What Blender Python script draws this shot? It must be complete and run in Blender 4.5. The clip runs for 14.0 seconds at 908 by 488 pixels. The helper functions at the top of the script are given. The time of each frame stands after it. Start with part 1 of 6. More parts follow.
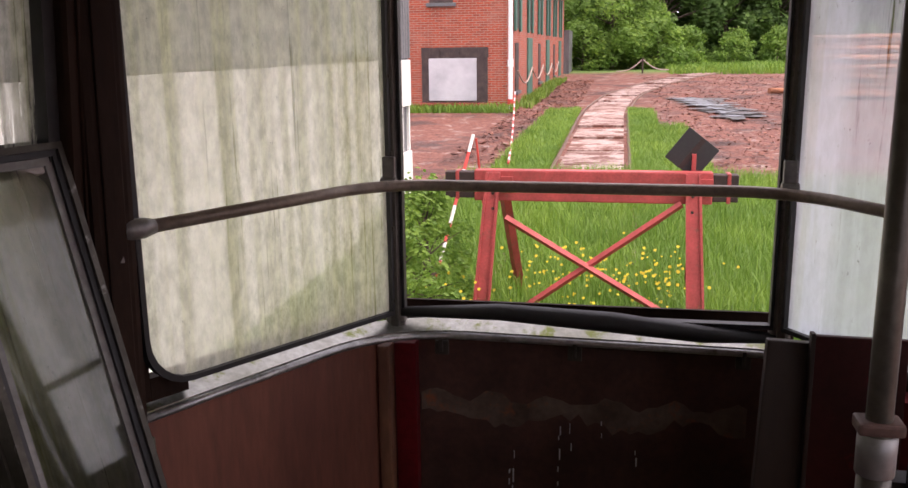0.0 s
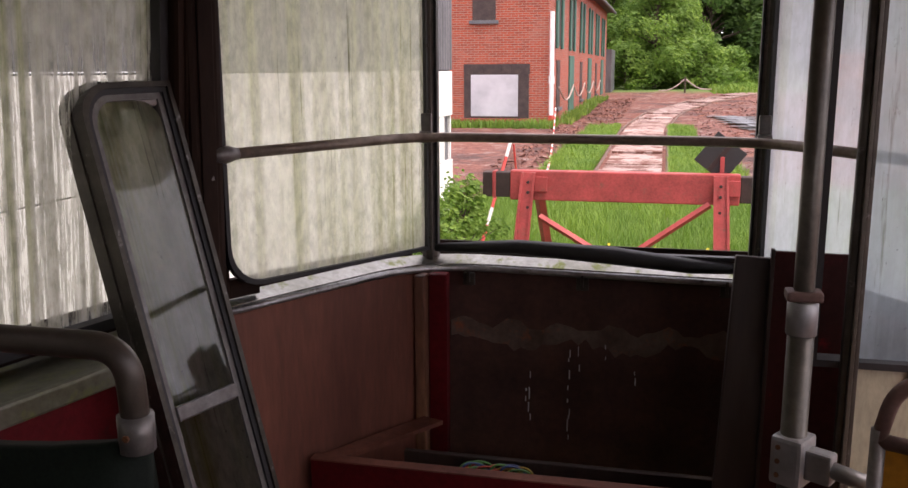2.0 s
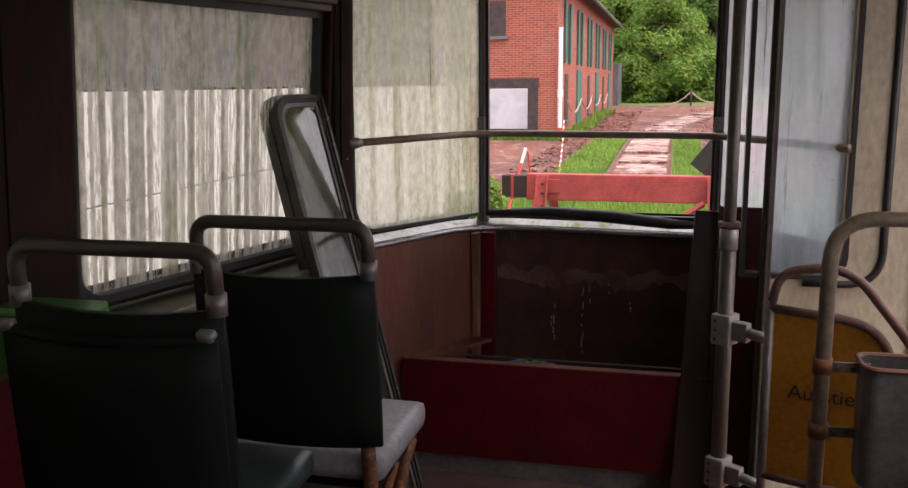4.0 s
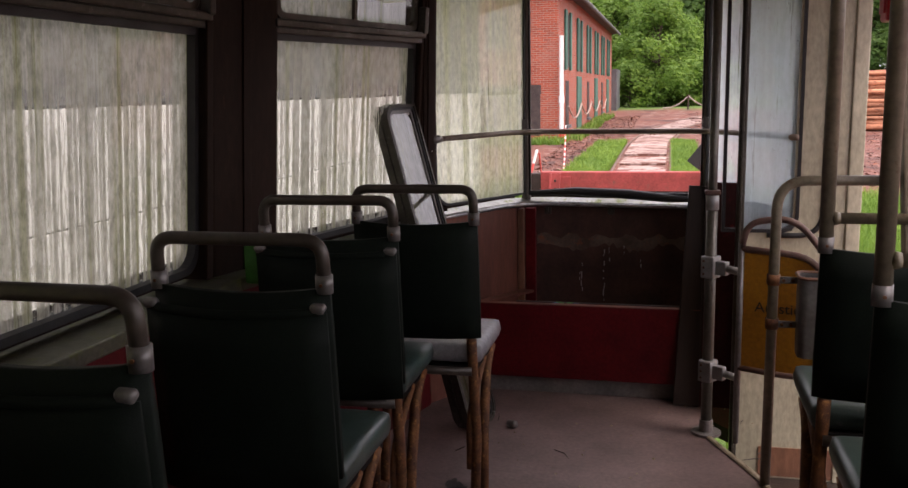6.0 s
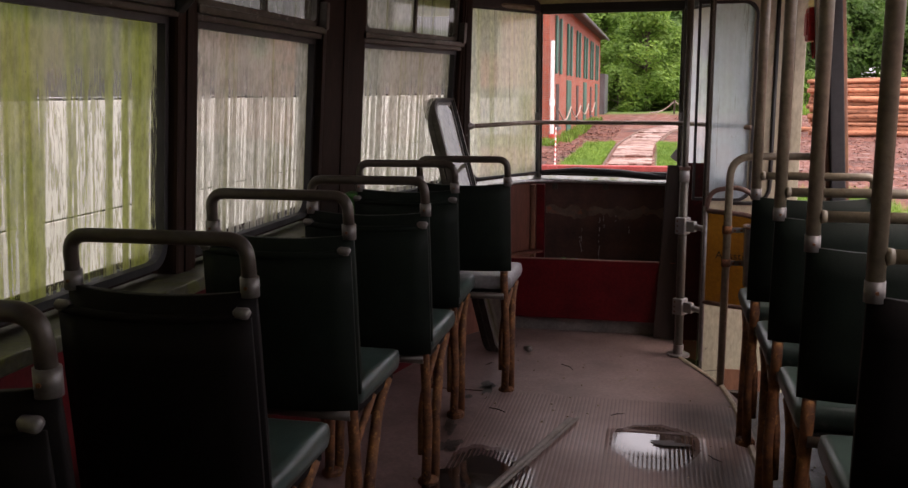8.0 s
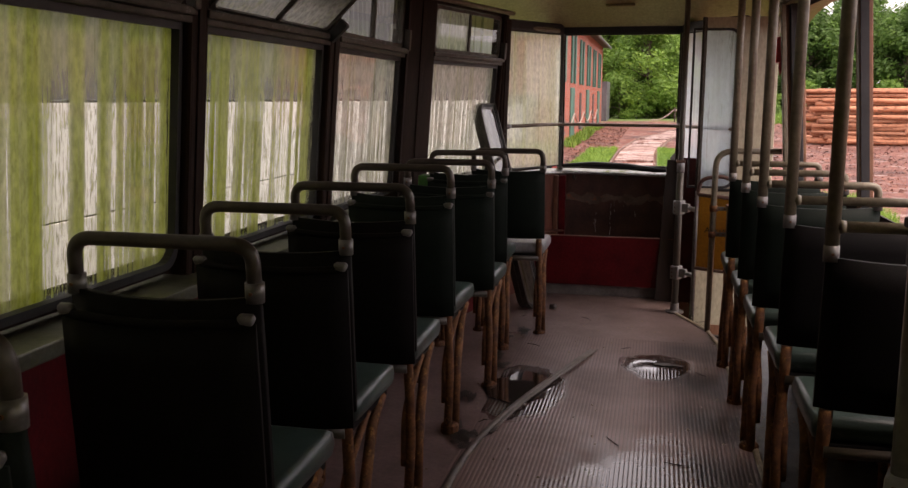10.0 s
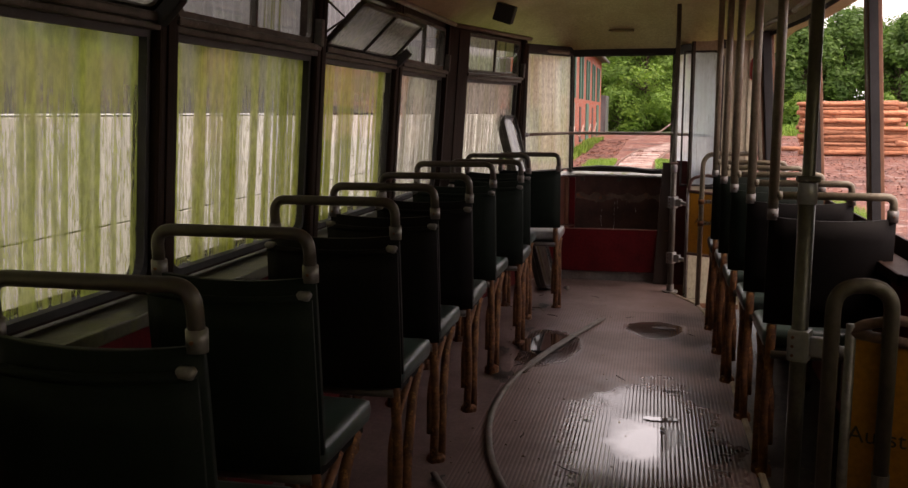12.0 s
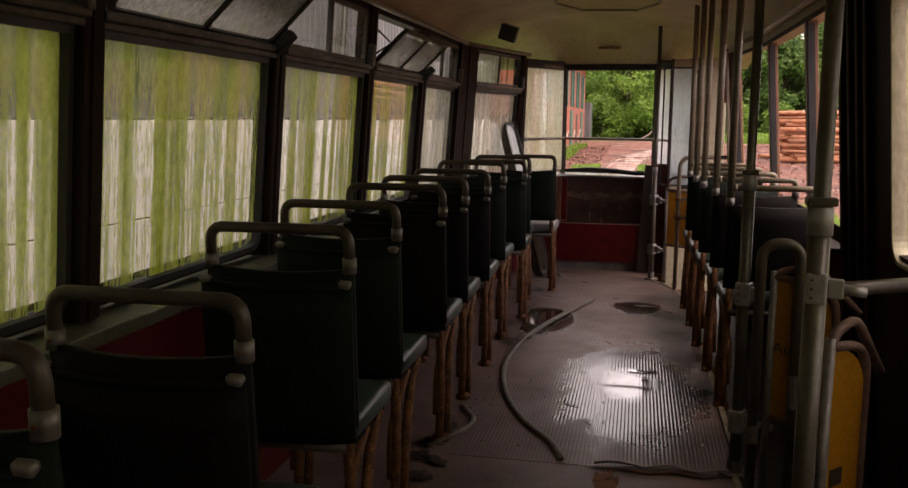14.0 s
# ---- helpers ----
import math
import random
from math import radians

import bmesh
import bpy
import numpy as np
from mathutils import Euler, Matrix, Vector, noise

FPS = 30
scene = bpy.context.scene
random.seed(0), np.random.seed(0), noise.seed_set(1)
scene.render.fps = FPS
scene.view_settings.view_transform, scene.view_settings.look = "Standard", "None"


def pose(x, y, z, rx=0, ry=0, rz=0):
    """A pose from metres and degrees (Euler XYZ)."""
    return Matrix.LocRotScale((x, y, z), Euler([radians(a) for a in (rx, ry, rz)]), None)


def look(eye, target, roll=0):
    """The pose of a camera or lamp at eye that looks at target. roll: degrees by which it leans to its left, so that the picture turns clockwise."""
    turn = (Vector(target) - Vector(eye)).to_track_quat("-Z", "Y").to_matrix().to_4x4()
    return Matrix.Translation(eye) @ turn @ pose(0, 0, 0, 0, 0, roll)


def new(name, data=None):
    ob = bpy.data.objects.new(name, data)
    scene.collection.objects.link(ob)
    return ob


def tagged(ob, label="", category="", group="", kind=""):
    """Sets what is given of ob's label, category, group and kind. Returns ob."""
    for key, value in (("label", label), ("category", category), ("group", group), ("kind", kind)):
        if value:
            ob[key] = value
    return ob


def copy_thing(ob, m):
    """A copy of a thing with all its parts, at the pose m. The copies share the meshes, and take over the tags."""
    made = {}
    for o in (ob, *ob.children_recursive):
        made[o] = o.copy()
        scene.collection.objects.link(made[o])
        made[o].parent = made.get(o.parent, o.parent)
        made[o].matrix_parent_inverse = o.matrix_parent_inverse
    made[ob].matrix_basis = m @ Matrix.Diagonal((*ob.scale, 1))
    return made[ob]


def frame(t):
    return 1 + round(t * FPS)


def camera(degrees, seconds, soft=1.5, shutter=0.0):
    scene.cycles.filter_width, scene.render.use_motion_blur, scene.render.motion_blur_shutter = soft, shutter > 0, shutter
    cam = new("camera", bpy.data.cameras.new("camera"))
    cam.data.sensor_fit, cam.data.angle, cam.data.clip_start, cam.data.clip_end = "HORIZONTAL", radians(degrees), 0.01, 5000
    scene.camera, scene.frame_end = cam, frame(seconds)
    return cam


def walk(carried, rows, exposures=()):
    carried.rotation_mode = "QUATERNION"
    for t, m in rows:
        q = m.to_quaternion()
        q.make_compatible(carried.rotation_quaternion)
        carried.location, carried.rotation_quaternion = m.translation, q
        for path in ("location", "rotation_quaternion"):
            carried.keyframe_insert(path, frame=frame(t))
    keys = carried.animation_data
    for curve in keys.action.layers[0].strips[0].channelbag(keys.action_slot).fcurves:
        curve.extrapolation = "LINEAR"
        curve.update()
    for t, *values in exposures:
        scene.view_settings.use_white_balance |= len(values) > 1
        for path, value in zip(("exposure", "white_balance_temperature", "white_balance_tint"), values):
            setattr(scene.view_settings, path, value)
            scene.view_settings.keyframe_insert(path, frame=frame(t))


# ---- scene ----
cam = camera(54.2, 14.0)
PATH = [
    (0, (0.159, 0.185, 1.501), (-0.203, 2.104, 1.072), -0.7),
    (0.5, (0.167, 0.155, 1.469), (-0.218, 2.07, 1.038), -0.5),
    (1, (0.202, 0.073, 1.422), (-0.22, 1.984, 1.008), -0.3),
    (1.5, (0.253, -0.041, 1.379), (-0.204, 1.864, 0.976), -0.8),
    (2, (0.268, -0.194, 1.383), (-0.184, 1.715, 0.997), -0.3),
    (2.5, (0.298, -0.406, 1.398), (-0.153, 1.506, 1.022), -0.2),
    (3, (0.349, -0.653, 1.4), (-0.105, 1.26, 1.035), -0.3),
    (3.5, (0.356, -0.934, 1.39), (-0.095, 0.982, 1.035), -0.0),
    (3.7, (0.354, -1.029, 1.391), (-0.109, 0.883, 1.033), -0.2),
    (5.8, (0.325, -2.133, 1.412), (-0.145, -0.219, 1.072), -1.2),
    (6, (0.347, -2.235, 1.415), (-0.123, -0.321, 1.074), -1.2),
    (6.5, (0.372, -2.503, 1.423), (-0.083, -0.586, 1.079), -0.8),
    (7, (0.389, -2.797, 1.389), (-0.063, -0.879, 1.051), -1.0),
    (7.5, (0.397, -3.074, 1.386), (-0.054, -1.155, 1.048), -0.8),
    (8, (0.37, -3.338, 1.39), (-0.07, -1.416, 1.054), -0.4),
    (8.5, (0.341, -3.641, 1.385), (-0.095, -1.718, 1.05), -0.3),
    (11, (0.374, -5.074, 1.399), (-0.068, -3.148, 1.093), 0.5),
    (11.5, (0.348, -5.325, 1.371), (-0.095, -3.397, 1.078), -0.4),
    (12, (0.378, -5.599, 1.38), (-0.061, -3.67, 1.088), -0.1),
    (12.5, (0.382, -5.835, 1.393), (-0.043, -3.902, 1.106), 0.3),
    (13, (0.352, -6.064, 1.378), (-0.066, -4.128, 1.099), -0.0),
    (13.2, (0.339, -6.164, 1.369), (-0.073, -4.226, 1.092), -0.5),
    (13.5, (0.363, -6.31, 1.376), (-0.048, -4.373, 1.097), 0.1),
    (14, (0.372, -6.529, 1.392), (-0.029, -4.59, 1.111), 0.5),
]
walk(cam, [(t, look(eye, target, roll)) for t, eye, target, roll in PATH],
     exposures=[(0.0, 1.15, 7000, 28), (6.0, 1.16, 7000, 25), (14.0, 1.17, 7900, 26)])
from math import atan2, cos, degrees, pi, sin


# ---- world, sun, exposure ----
world = bpy.data.worlds.new("overcast_sky")
scene.world = world
world.use_nodes = True
wn = world.node_tree
wn.nodes.clear()
sky = wn.nodes.new("ShaderNodeTexSky")
sky.sky_type = "NISHITA"
sky.sun_disc = False
sky.sun_elevation, sky.sun_rotation = radians(63), radians(110)
sky.dust_density, sky.air_density = 4.0, 1.0
grey = wn.nodes.new("ShaderNodeMix")
grey.data_type = "RGBA"
grey.inputs["Factor"].default_value = 0.72
grey.inputs["B"].default_value = (9.0, 9.3, 9.8, 1)
bgn = wn.nodes.new("ShaderNodeBackground")
bgn.inputs["Strength"].default_value = 0.13
wout = wn.nodes.new("ShaderNodeOutputWorld")
wn.links.new(sky.outputs["Color"], grey.inputs["A"])
wn.links.new(grey.outputs["Result"], bgn.inputs["Color"])
wn.links.new(bgn.outputs["Background"], wout.inputs["Surface"])
sun = new("sun", bpy.data.lights.new("sun", "SUN"))
sun.data.energy, sun.data.angle, sun.data.color = 1.6, radians(34), (1.0, 0.95, 0.88)
sun.matrix_world = look((14, -5, 30), (0, 0, 0))

rng = random.Random(7)


# ---- materials ----
def nodes_of(name):
    m = bpy.data.materials.new(name)
    m.use_nodes = True
    nt = m.node_tree
    return m, nt, nt.nodes["Principled BSDF"], nt.nodes["Material Output"]


def mapped(nt, scale, coords="Object"):
    tc = nt.nodes.new("ShaderNodeNewGeometry" if coords == "Position" else "ShaderNodeTexCoord")
    mp = nt.nodes.new("ShaderNodeMapping")
    mp.inputs["Scale"].default_value = scale
    nt.links.new(tc.outputs[coords], mp.inputs["Vector"])
    return mp.outputs["Vector"]


def fbm(nt, vec, scale, detail=6.0, rough=0.6):
    n = nt.nodes.new("ShaderNodeTexNoise")
    n.inputs["Scale"].default_value, n.inputs["Detail"].default_value, n.inputs["Roughness"].default_value = scale, detail, rough
    nt.links.new(vec, n.inputs["Vector"])
    return n.outputs["Fac"]


def ramp(nt, fac, *stops):
    r = nt.nodes.new("ShaderNodeValToRGB")
    e = r.color_ramp.elements
    while len(e) < len(stops):
        e.new(0.5)
    for el, (p, c) in zip(e, stops):
        el.position, el.color = p, (*c, 1) if len(c) == 3 else c
    nt.links.new(fac, r.inputs["Fac"])
    return r.outputs["Color"]


def mix(nt, fac, a, b, kind="MIX"):
    m = nt.nodes.new("ShaderNodeMix")
    m.data_type, m.blend_type = "RGBA", kind
    for key, v in (("Factor", fac), ("A", a), ("B", b)):
        if isinstance(v, (int, float)):
            m.inputs[key].default_value = v
        elif isinstance(v, tuple):
            m.inputs[key].default_value = (*v, 1)
        else:
            nt.links.new(v, m.inputs[key])
    return m.outputs["Result"]


def mask(nt, fac, lo, hi):
    r = nt.nodes.new("ShaderNodeMapRange")
    r.inputs["From Min"].default_value, r.inputs["From Max"].default_value = lo, hi
    nt.links.new(fac, r.inputs["Value"])
    return r.outputs["Result"]


def bump(nt, b, height, strength, distance=0.01):
    n = nt.nodes.new("ShaderNodeBump")
    n.inputs["Strength"].default_value, n.inputs["Distance"].default_value = strength, distance
    nt.links.new(height, n.inputs["Height"])
    nt.links.new(n.outputs["Normal"], b.inputs["Normal"])


def surface(name, base, dark, rough=0.6, metal=0.0, scale=6.0, fine=60.0, stretch=(1, 1, 1), wear=None, wear_at=(0.58, 0.7), bumps=0.15, random_tint=0.0, coords="Object", spec=0.5):
    """A worn painted, metal or mineral surface: broad stains, fine grain, and patches of wear."""
    m, nt, b, out = nodes_of(name)
    vec = mapped(nt, stretch, coords)
    b.inputs["Specular IOR Level"].default_value = spec
    big = fbm(nt, vec, scale)
    small = fbm(nt, vec, fine, 4.0)
    col = mix(nt, mask(nt, big, 0.35, 0.68), base, dark)
    col = mix(nt, 0.35, col, ramp(nt, small, (0.3, (0.25, 0.25, 0.25)), (0.7, (0.85, 0.85, 0.85))), "OVERLAY")
    if wear:
        w = fbm(nt, vec, scale * 2.7, 8.0, 0.7)
        col = mix(nt, mask(nt, w, *wear_at), col, wear)
    if random_tint:
        info = nt.nodes.new("ShaderNodeObjectInfo")
        hsv = nt.nodes.new("ShaderNodeHueSaturation")
        nt.links.new(mask(nt, info.outputs["Random"], -1 / random_tint / 2 + 0.5, 1 / random_tint / 2 + 0.5), hsv.inputs["Value"])
        val = nt.nodes.new("ShaderNodeMath")
        val.operation = "MULTIPLY_ADD"
        val.inputs[1].default_value, val.inputs[2].default_value = random_tint, 1 - random_tint / 2
        nt.links.new(info.outputs["Random"], val.inputs[0])
        nt.links.new(val.outputs[0], hsv.inputs["Value"])
        nt.links.new(col, hsv.inputs["Color"])
        col = hsv.outputs["Color"]
    nt.links.new(col, b.inputs["Base Color"])
    b.inputs["Metallic"].default_value = metal
    rr = nt.nodes.new("ShaderNodeMath")
    rr.operation = "MULTIPLY_ADD"
    rr.inputs[1].default_value, rr.inputs[2].default_value = 0.25, rough - 0.12
    nt.links.new(big, rr.inputs[0])
    nt.links.new(rr.outputs[0], b.inputs["Roughness"])
    if bumps:
        bump(nt, b, small, bumps, 0.004)
    return m


def dirty_glass(name, dust, moss, amount, moss_amount, streak=26.0, mottle=0.5, rinsed=0.6, soft=0.065, tint=0.86, mirror=0.04):
    """A pane clouded by lime, dust and algae that run down it in streaks."""
    m, nt, b, out = nodes_of(name)
    nt.nodes.remove(b)
    tc = nt.nodes.new("ShaderNodeTexCoord")
    info = nt.nodes.new("ShaderNodeObjectInfo")
    add = nt.nodes.new("ShaderNodeVectorMath")
    add.operation = "MULTIPLY_ADD"
    add.inputs[1].default_value = (1, 1, 1)
    nt.links.new(tc.outputs["Object"], add.inputs[0])
    cmb = nt.nodes.new("ShaderNodeCombineXYZ")
    mul = nt.nodes.new("ShaderNodeMath")
    mul.operation = "MULTIPLY"
    mul.inputs[1].default_value = 17.0
    nt.links.new(info.outputs["Random"], mul.inputs[0])
    nt.links.new(mul.outputs[0], cmb.inputs["X"])
    nt.links.new(mul.outputs[0], cmb.inputs["Y"])
    nt.links.new(cmb.outputs[0], add.inputs[2])
    base = add.outputs[0]

    def stretched(sx, sz):
        mp = nt.nodes.new("ShaderNodeMapping")
        mp.inputs["Scale"].default_value = (sx, sx, sz)
        nt.links.new(base, mp.inputs["Vector"])
        return mp.outputs["Vector"]
    runs = fbm(nt, stretched(streak, 0.22), 1.0, 5.0, 0.6)
    runs2 = fbm(nt, stretched(streak * 3.0, 1.6), 1.0, 6.0, 0.7)
    broad = fbm(nt, stretched(4.5, 0.5), 1.0, 3.0)
    grain = fbm(nt, stretched(55, 24), 1.0, 6.0, 0.7)
    speck = fbm(nt, stretched(70, 42), 1.0, 5.0, 0.75)
    def math(op, a, c, clamp=False):
        k = nt.nodes.new("ShaderNodeMath")
        k.operation, k.use_clamp = op, clamp
        for i, v in enumerate((a, c)):
            if isinstance(v, (int, float)):
                k.inputs[i].default_value = v
            else:
                nt.links.new(v, k.inputs[i])
        return k.outputs[0]
    sepz = nt.nodes.new("ShaderNodeSeparateXYZ")
    nt.links.new(tc.outputs["Object"], sepz.inputs[0])
    low = mask(nt, sepz.outputs[2], 1.50, 1.38)
    clean = mask(nt, math("ADD", math("MULTIPLY", runs, 0.6), math("MULTIPLY", runs2, 0.4)), 0.50, 0.535)
    clean = math("MULTIPLY", clean, mask(nt, fbm(nt, stretched(130, 16), 1.0, 5.0, 0.7), 0.40, 0.52))
    broadrun = mask(nt, runs, 0.42, 0.58)
    cover = math("ADD", math("MULTIPLY", broadrun, -0.22), min(amount + 0.16, 0.97))
    cover = math("SUBTRACT", cover, math("MULTIPLY", math("MULTIPLY", clean, low), rinsed), True)
    drift = math("ADD", math("ADD", math("MULTIPLY", broad, 0.40), math("MULTIPLY", math("SUBTRACT", 1.0, runs), 0.45)), math("MULTIPLY", runs2, 0.15))
    green = mask(nt, drift, 0.585 - 0.09 * moss_amount, 0.585 - 0.09 * moss_amount + soft)
    cover2 = math("MAXIMUM", cover, math("MULTIPLY", green, 0.90), True)
    tone = mix(nt, mask(nt, broad, 0.40, 0.62), moss, tuple(0.62 * c for c in moss))
    col = mix(nt, green, dust, tone)
    col = mix(nt, mask(nt, runs2, 0.60, 0.70), col, tuple(0.3 * c for c in moss))
    col = mix(nt, mottle, col, ramp(nt, grain, (0.38, (0.42, 0.42, 0.38)), (0.60, (1.0, 1.0, 1.0))), "MULTIPLY")
    col = mix(nt, mask(nt, speck, 0.64, 0.74), col, (0.10, 0.10, 0.06))
    tl = nt.nodes.new("ShaderNodeBsdfTranslucent")
    df = nt.nodes.new("ShaderNodeBsdfDiffuse")
    nt.links.new(col, tl.inputs["Color"])
    nt.links.new(col, df.inputs["Color"])
    grime = nt.nodes.new("ShaderNodeMixShader")
    grime.inputs[0].default_value = 0.08
    nt.links.new(tl.outputs[0], grime.inputs[1])
    nt.links.new(df.outputs[0], grime.inputs[2])
    clear = nt.nodes.new("ShaderNodeBsdfTransparent")
    clear.inputs["Color"].default_value = (tint, tint * 1.02, tint * 0.98, 1)
    body = nt.nodes.new("ShaderNodeMixShader")
    nt.links.new(cover2, body.inputs[0])
    nt.links.new(clear.outputs[0], body.inputs[1])
    nt.links.new(grime.outputs[0], body.inputs[2])
    gloss = nt.nodes.new("ShaderNodeBsdfGlossy")
    gloss.inputs["Roughness"].default_value = 0.04
    facing = nt.nodes.new("ShaderNodeLayerWeight")
    facing.inputs["Blend"].default_value = 0.5
    shine = math("ADD", math("MULTIPLY", math("POWER", facing.outputs["Facing"], 4.0), 0.75), mirror, True)
    top = nt.nodes.new("ShaderNodeMixShader")
    nt.links.new(shine, top.inputs[0])
    nt.links.new(body.outputs[0], top.inputs[1])
    nt.links.new(gloss.outputs[0], top.inputs[2])
    nt.links.new(top.outputs[0], out.inputs["Surface"])
    return m


def foliage(name, light, dark, scale=0.6, trans=0.35):
    m, nt, b, out = nodes_of(name)
    isl = nt.nodes.new("ShaderNodeNewGeometry")
    col = mix(nt, isl.outputs["Random Per Island"], light, dark)
    vec = mapped(nt, (1, 1, 1))
    col = mix(nt, mask(nt, fbm(nt, vec, scale, 3.0), 0.4, 0.65), col, dark)
    nt.links.new(col, b.inputs["Base Color"])
    b.inputs["Roughness"].default_value = 0.6
    tl = nt.nodes.new("ShaderNodeBsdfTranslucent")
    nt.links.new(col, tl.inputs["Color"])
    mx = nt.nodes.new("ShaderNodeMixShader")
    mx.inputs[0].default_value = trans
    nt.links.new(b.outputs[0], mx.inputs[1])
    nt.links.new(tl.outputs[0], mx.inputs[2])
    nt.links.new(mx.outputs[0], out.inputs["Surface"])
    return m


M_RED = surface("dark_red_paint", (0.12, 0.006, 0.009), (0.07, 0.004, 0.006), 0.5, spec=0.2, scale=3, wear=(0.05, 0.015, 0.012), wear_at=(0.62, 0.72))
# Red paint darkened to hold the corner's shade; bright red blotches are its own.
M_REDSHADED = surface("shaded_red_board", (0.060, 0.009, 0.009), (0.028, 0.007, 0.006), 0.5, spec=0.2, scale=4, wear=(0.17, 0.008, 0.012), wear_at=(0.60, 0.72))
M_FADED = surface("faded_red_lining", (0.185, 0.062, 0.038), (0.095, 0.028, 0.017), 0.6, scale=4, stretch=(1, 1, 0.16), wear=(0.24, 0.115, 0.075), wear_at=(0.60, 0.80))
M_SOOT = surface("sooty_front_lining", (0.092, 0.038, 0.028), (0.042, 0.018, 0.0135), 0.7, scale=5, wear=(0.10, 0.035, 0.015), wear_at=(0.64, 0.8))
M_BAND = surface("peeling_rust_band", (0.155, 0.112, 0.085), (0.065, 0.038, 0.027), 0.7, scale=7, wear=(0.30, 0.09, 0.035), wear_at=(0.55, 0.7))
M_PILLAR = surface("dark_brown_pillar", (0.026, 0.0135, 0.009), (0.013, 0.007, 0.005), 0.6, spec=0.1, scale=5, stretch=(1, 1, 0.3), wear=(0.07, 0.03, 0.018), wear_at=(0.66, 0.76))
M_RUSTPOST = surface("rusty_red_brown_post", (0.24, 0.11, 0.06), (0.12, 0.05, 0.03), 0.6, scale=4, stretch=(1, 1, 0.3), wear=(0.30, 0.15, 0.06), wear_at=(0.55, 0.75))
M_CAP = surface("dull_rust_paint", (0.150, 0.082, 0.066), (0.085, 0.046, 0.038), 0.6, scale=12, wear=(0.26, 0.20, 0.17), wear_at=(0.62, 0.74))
M_RUBBER = surface("black_window_rubber", (0.018, 0.018, 0.02), (0.010, 0.010, 0.011), 0.55, scale=9)
M_ALU = surface("dull_aluminium", (0.52, 0.52, 0.52), (0.33, 0.33, 0.33), 0.38, 0.85, scale=8, wear=(0.16, 0.16, 0.12), wear_at=(0.58, 0.72))
M_FRAME = surface("weathered_frame_metal", (0.0770, 0.0688, 0.0569), (0.0413, 0.0363, 0.0297), 0.5, 0.6, scale=10, wear=(0.26, 0.25, 0.24), wear_at=(0.6, 0.7))
M_SILL = surface("mossy_aluminium_sill", (0.1470, 0.1470, 0.1149), (0.0882, 0.0882, 0.0549), 0.4, 0.5, scale=6, wear=(0.14, 0.15, 0.05), wear_at=(0.52, 0.66))
M_SILLF = surface("wet_bright_aluminium_sill", (0.36, 0.36, 0.34), (0.22, 0.22, 0.18), 0.30, 0.7, scale=5, wear=(0.13, 0.15, 0.035), wear_at=(0.54, 0.64))
# Pale grey puts the lone cushion's grey-white sheen into its base colour.
M_PALE = surface("pale_sheen_cushion", (0.30, 0.29, 0.30), (0.19, 0.19, 0.20), 0.4, scale=5)
M_CHIP = foliage("bark_chips", (0.34, 0.13, 0.08), (0.07, 0.024, 0.016), 0.5, 0.0)
M_CREAM = surface("cream_paint", (0.44, 0.41, 0.30), (0.33, 0.30, 0.215), 0.5, scale=3, stretch=(1, 1, 0.4), wear=(0.34, 0.22, 0.12), wear_at=(0.68, 0.8))
M_CEIL = surface("yellowed_ceiling_paint", (0.40, 0.34, 0.20), (0.30, 0.25, 0.13), 0.5, scale=2.2, wear=(0.22, 0.17, 0.10), wear_at=(0.62, 0.8))
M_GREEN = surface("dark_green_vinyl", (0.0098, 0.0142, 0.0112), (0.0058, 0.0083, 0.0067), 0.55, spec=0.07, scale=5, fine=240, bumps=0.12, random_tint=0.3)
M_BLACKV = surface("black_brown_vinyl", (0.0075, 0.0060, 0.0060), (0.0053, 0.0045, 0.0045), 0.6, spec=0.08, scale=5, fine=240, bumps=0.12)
M_CUSHION = surface("grey_green_vinyl_cushion", (0.036, 0.060, 0.053), (0.021, 0.035, 0.031), 0.36, scale=5, fine=200, bumps=0.1, wear=(0.12, 0.12, 0.12), wear_at=(0.6, 0.75))
M_TUBE = surface("grey_brown_tube_paint", (0.0685, 0.0553, 0.0448), (0.0448, 0.0348, 0.0274), 0.4, 0.15, scale=9, wear=(0.05, 0.03, 0.02), wear_at=(0.66, 0.74))
M_OCHRE = surface("ochre_beige_tube_paint", (0.190, 0.160, 0.112), (0.120, 0.098, 0.066), 0.42, 0.1, scale=8, wear=(0.10, 0.045, 0.025), wear_at=(0.62, 0.72))
M_RAILING = surface("worn_brown_grey_rail", (0.24, 0.19, 0.155), (0.15, 0.115, 0.09), 0.38, 0.3, scale=9, wear=(0.07, 0.045, 0.03), wear_at=(0.64, 0.74))
M_COLLAR = surface("pale_grey_collar", (0.1904, 0.1792, 0.1736), (0.1232, 0.1120, 0.1064), 0.4, 0.4, scale=20)
M_RUST = surface("rusty_leg_steel", (0.185, 0.070, 0.021), (0.055, 0.019, 0.0095), 0.75, 0.1, scale=16, wear=(0.38, 0.175, 0.055), wear_at=(0.56, 0.68), bumps=0.4)
M_POLE = surface("grey_green_grab_pole", (0.1040, 0.0949, 0.0796), (0.0673, 0.0600, 0.0490), 0.35, 0.3, scale=7, wear=(0.20, 0.10, 0.04), wear_at=(0.66, 0.76))
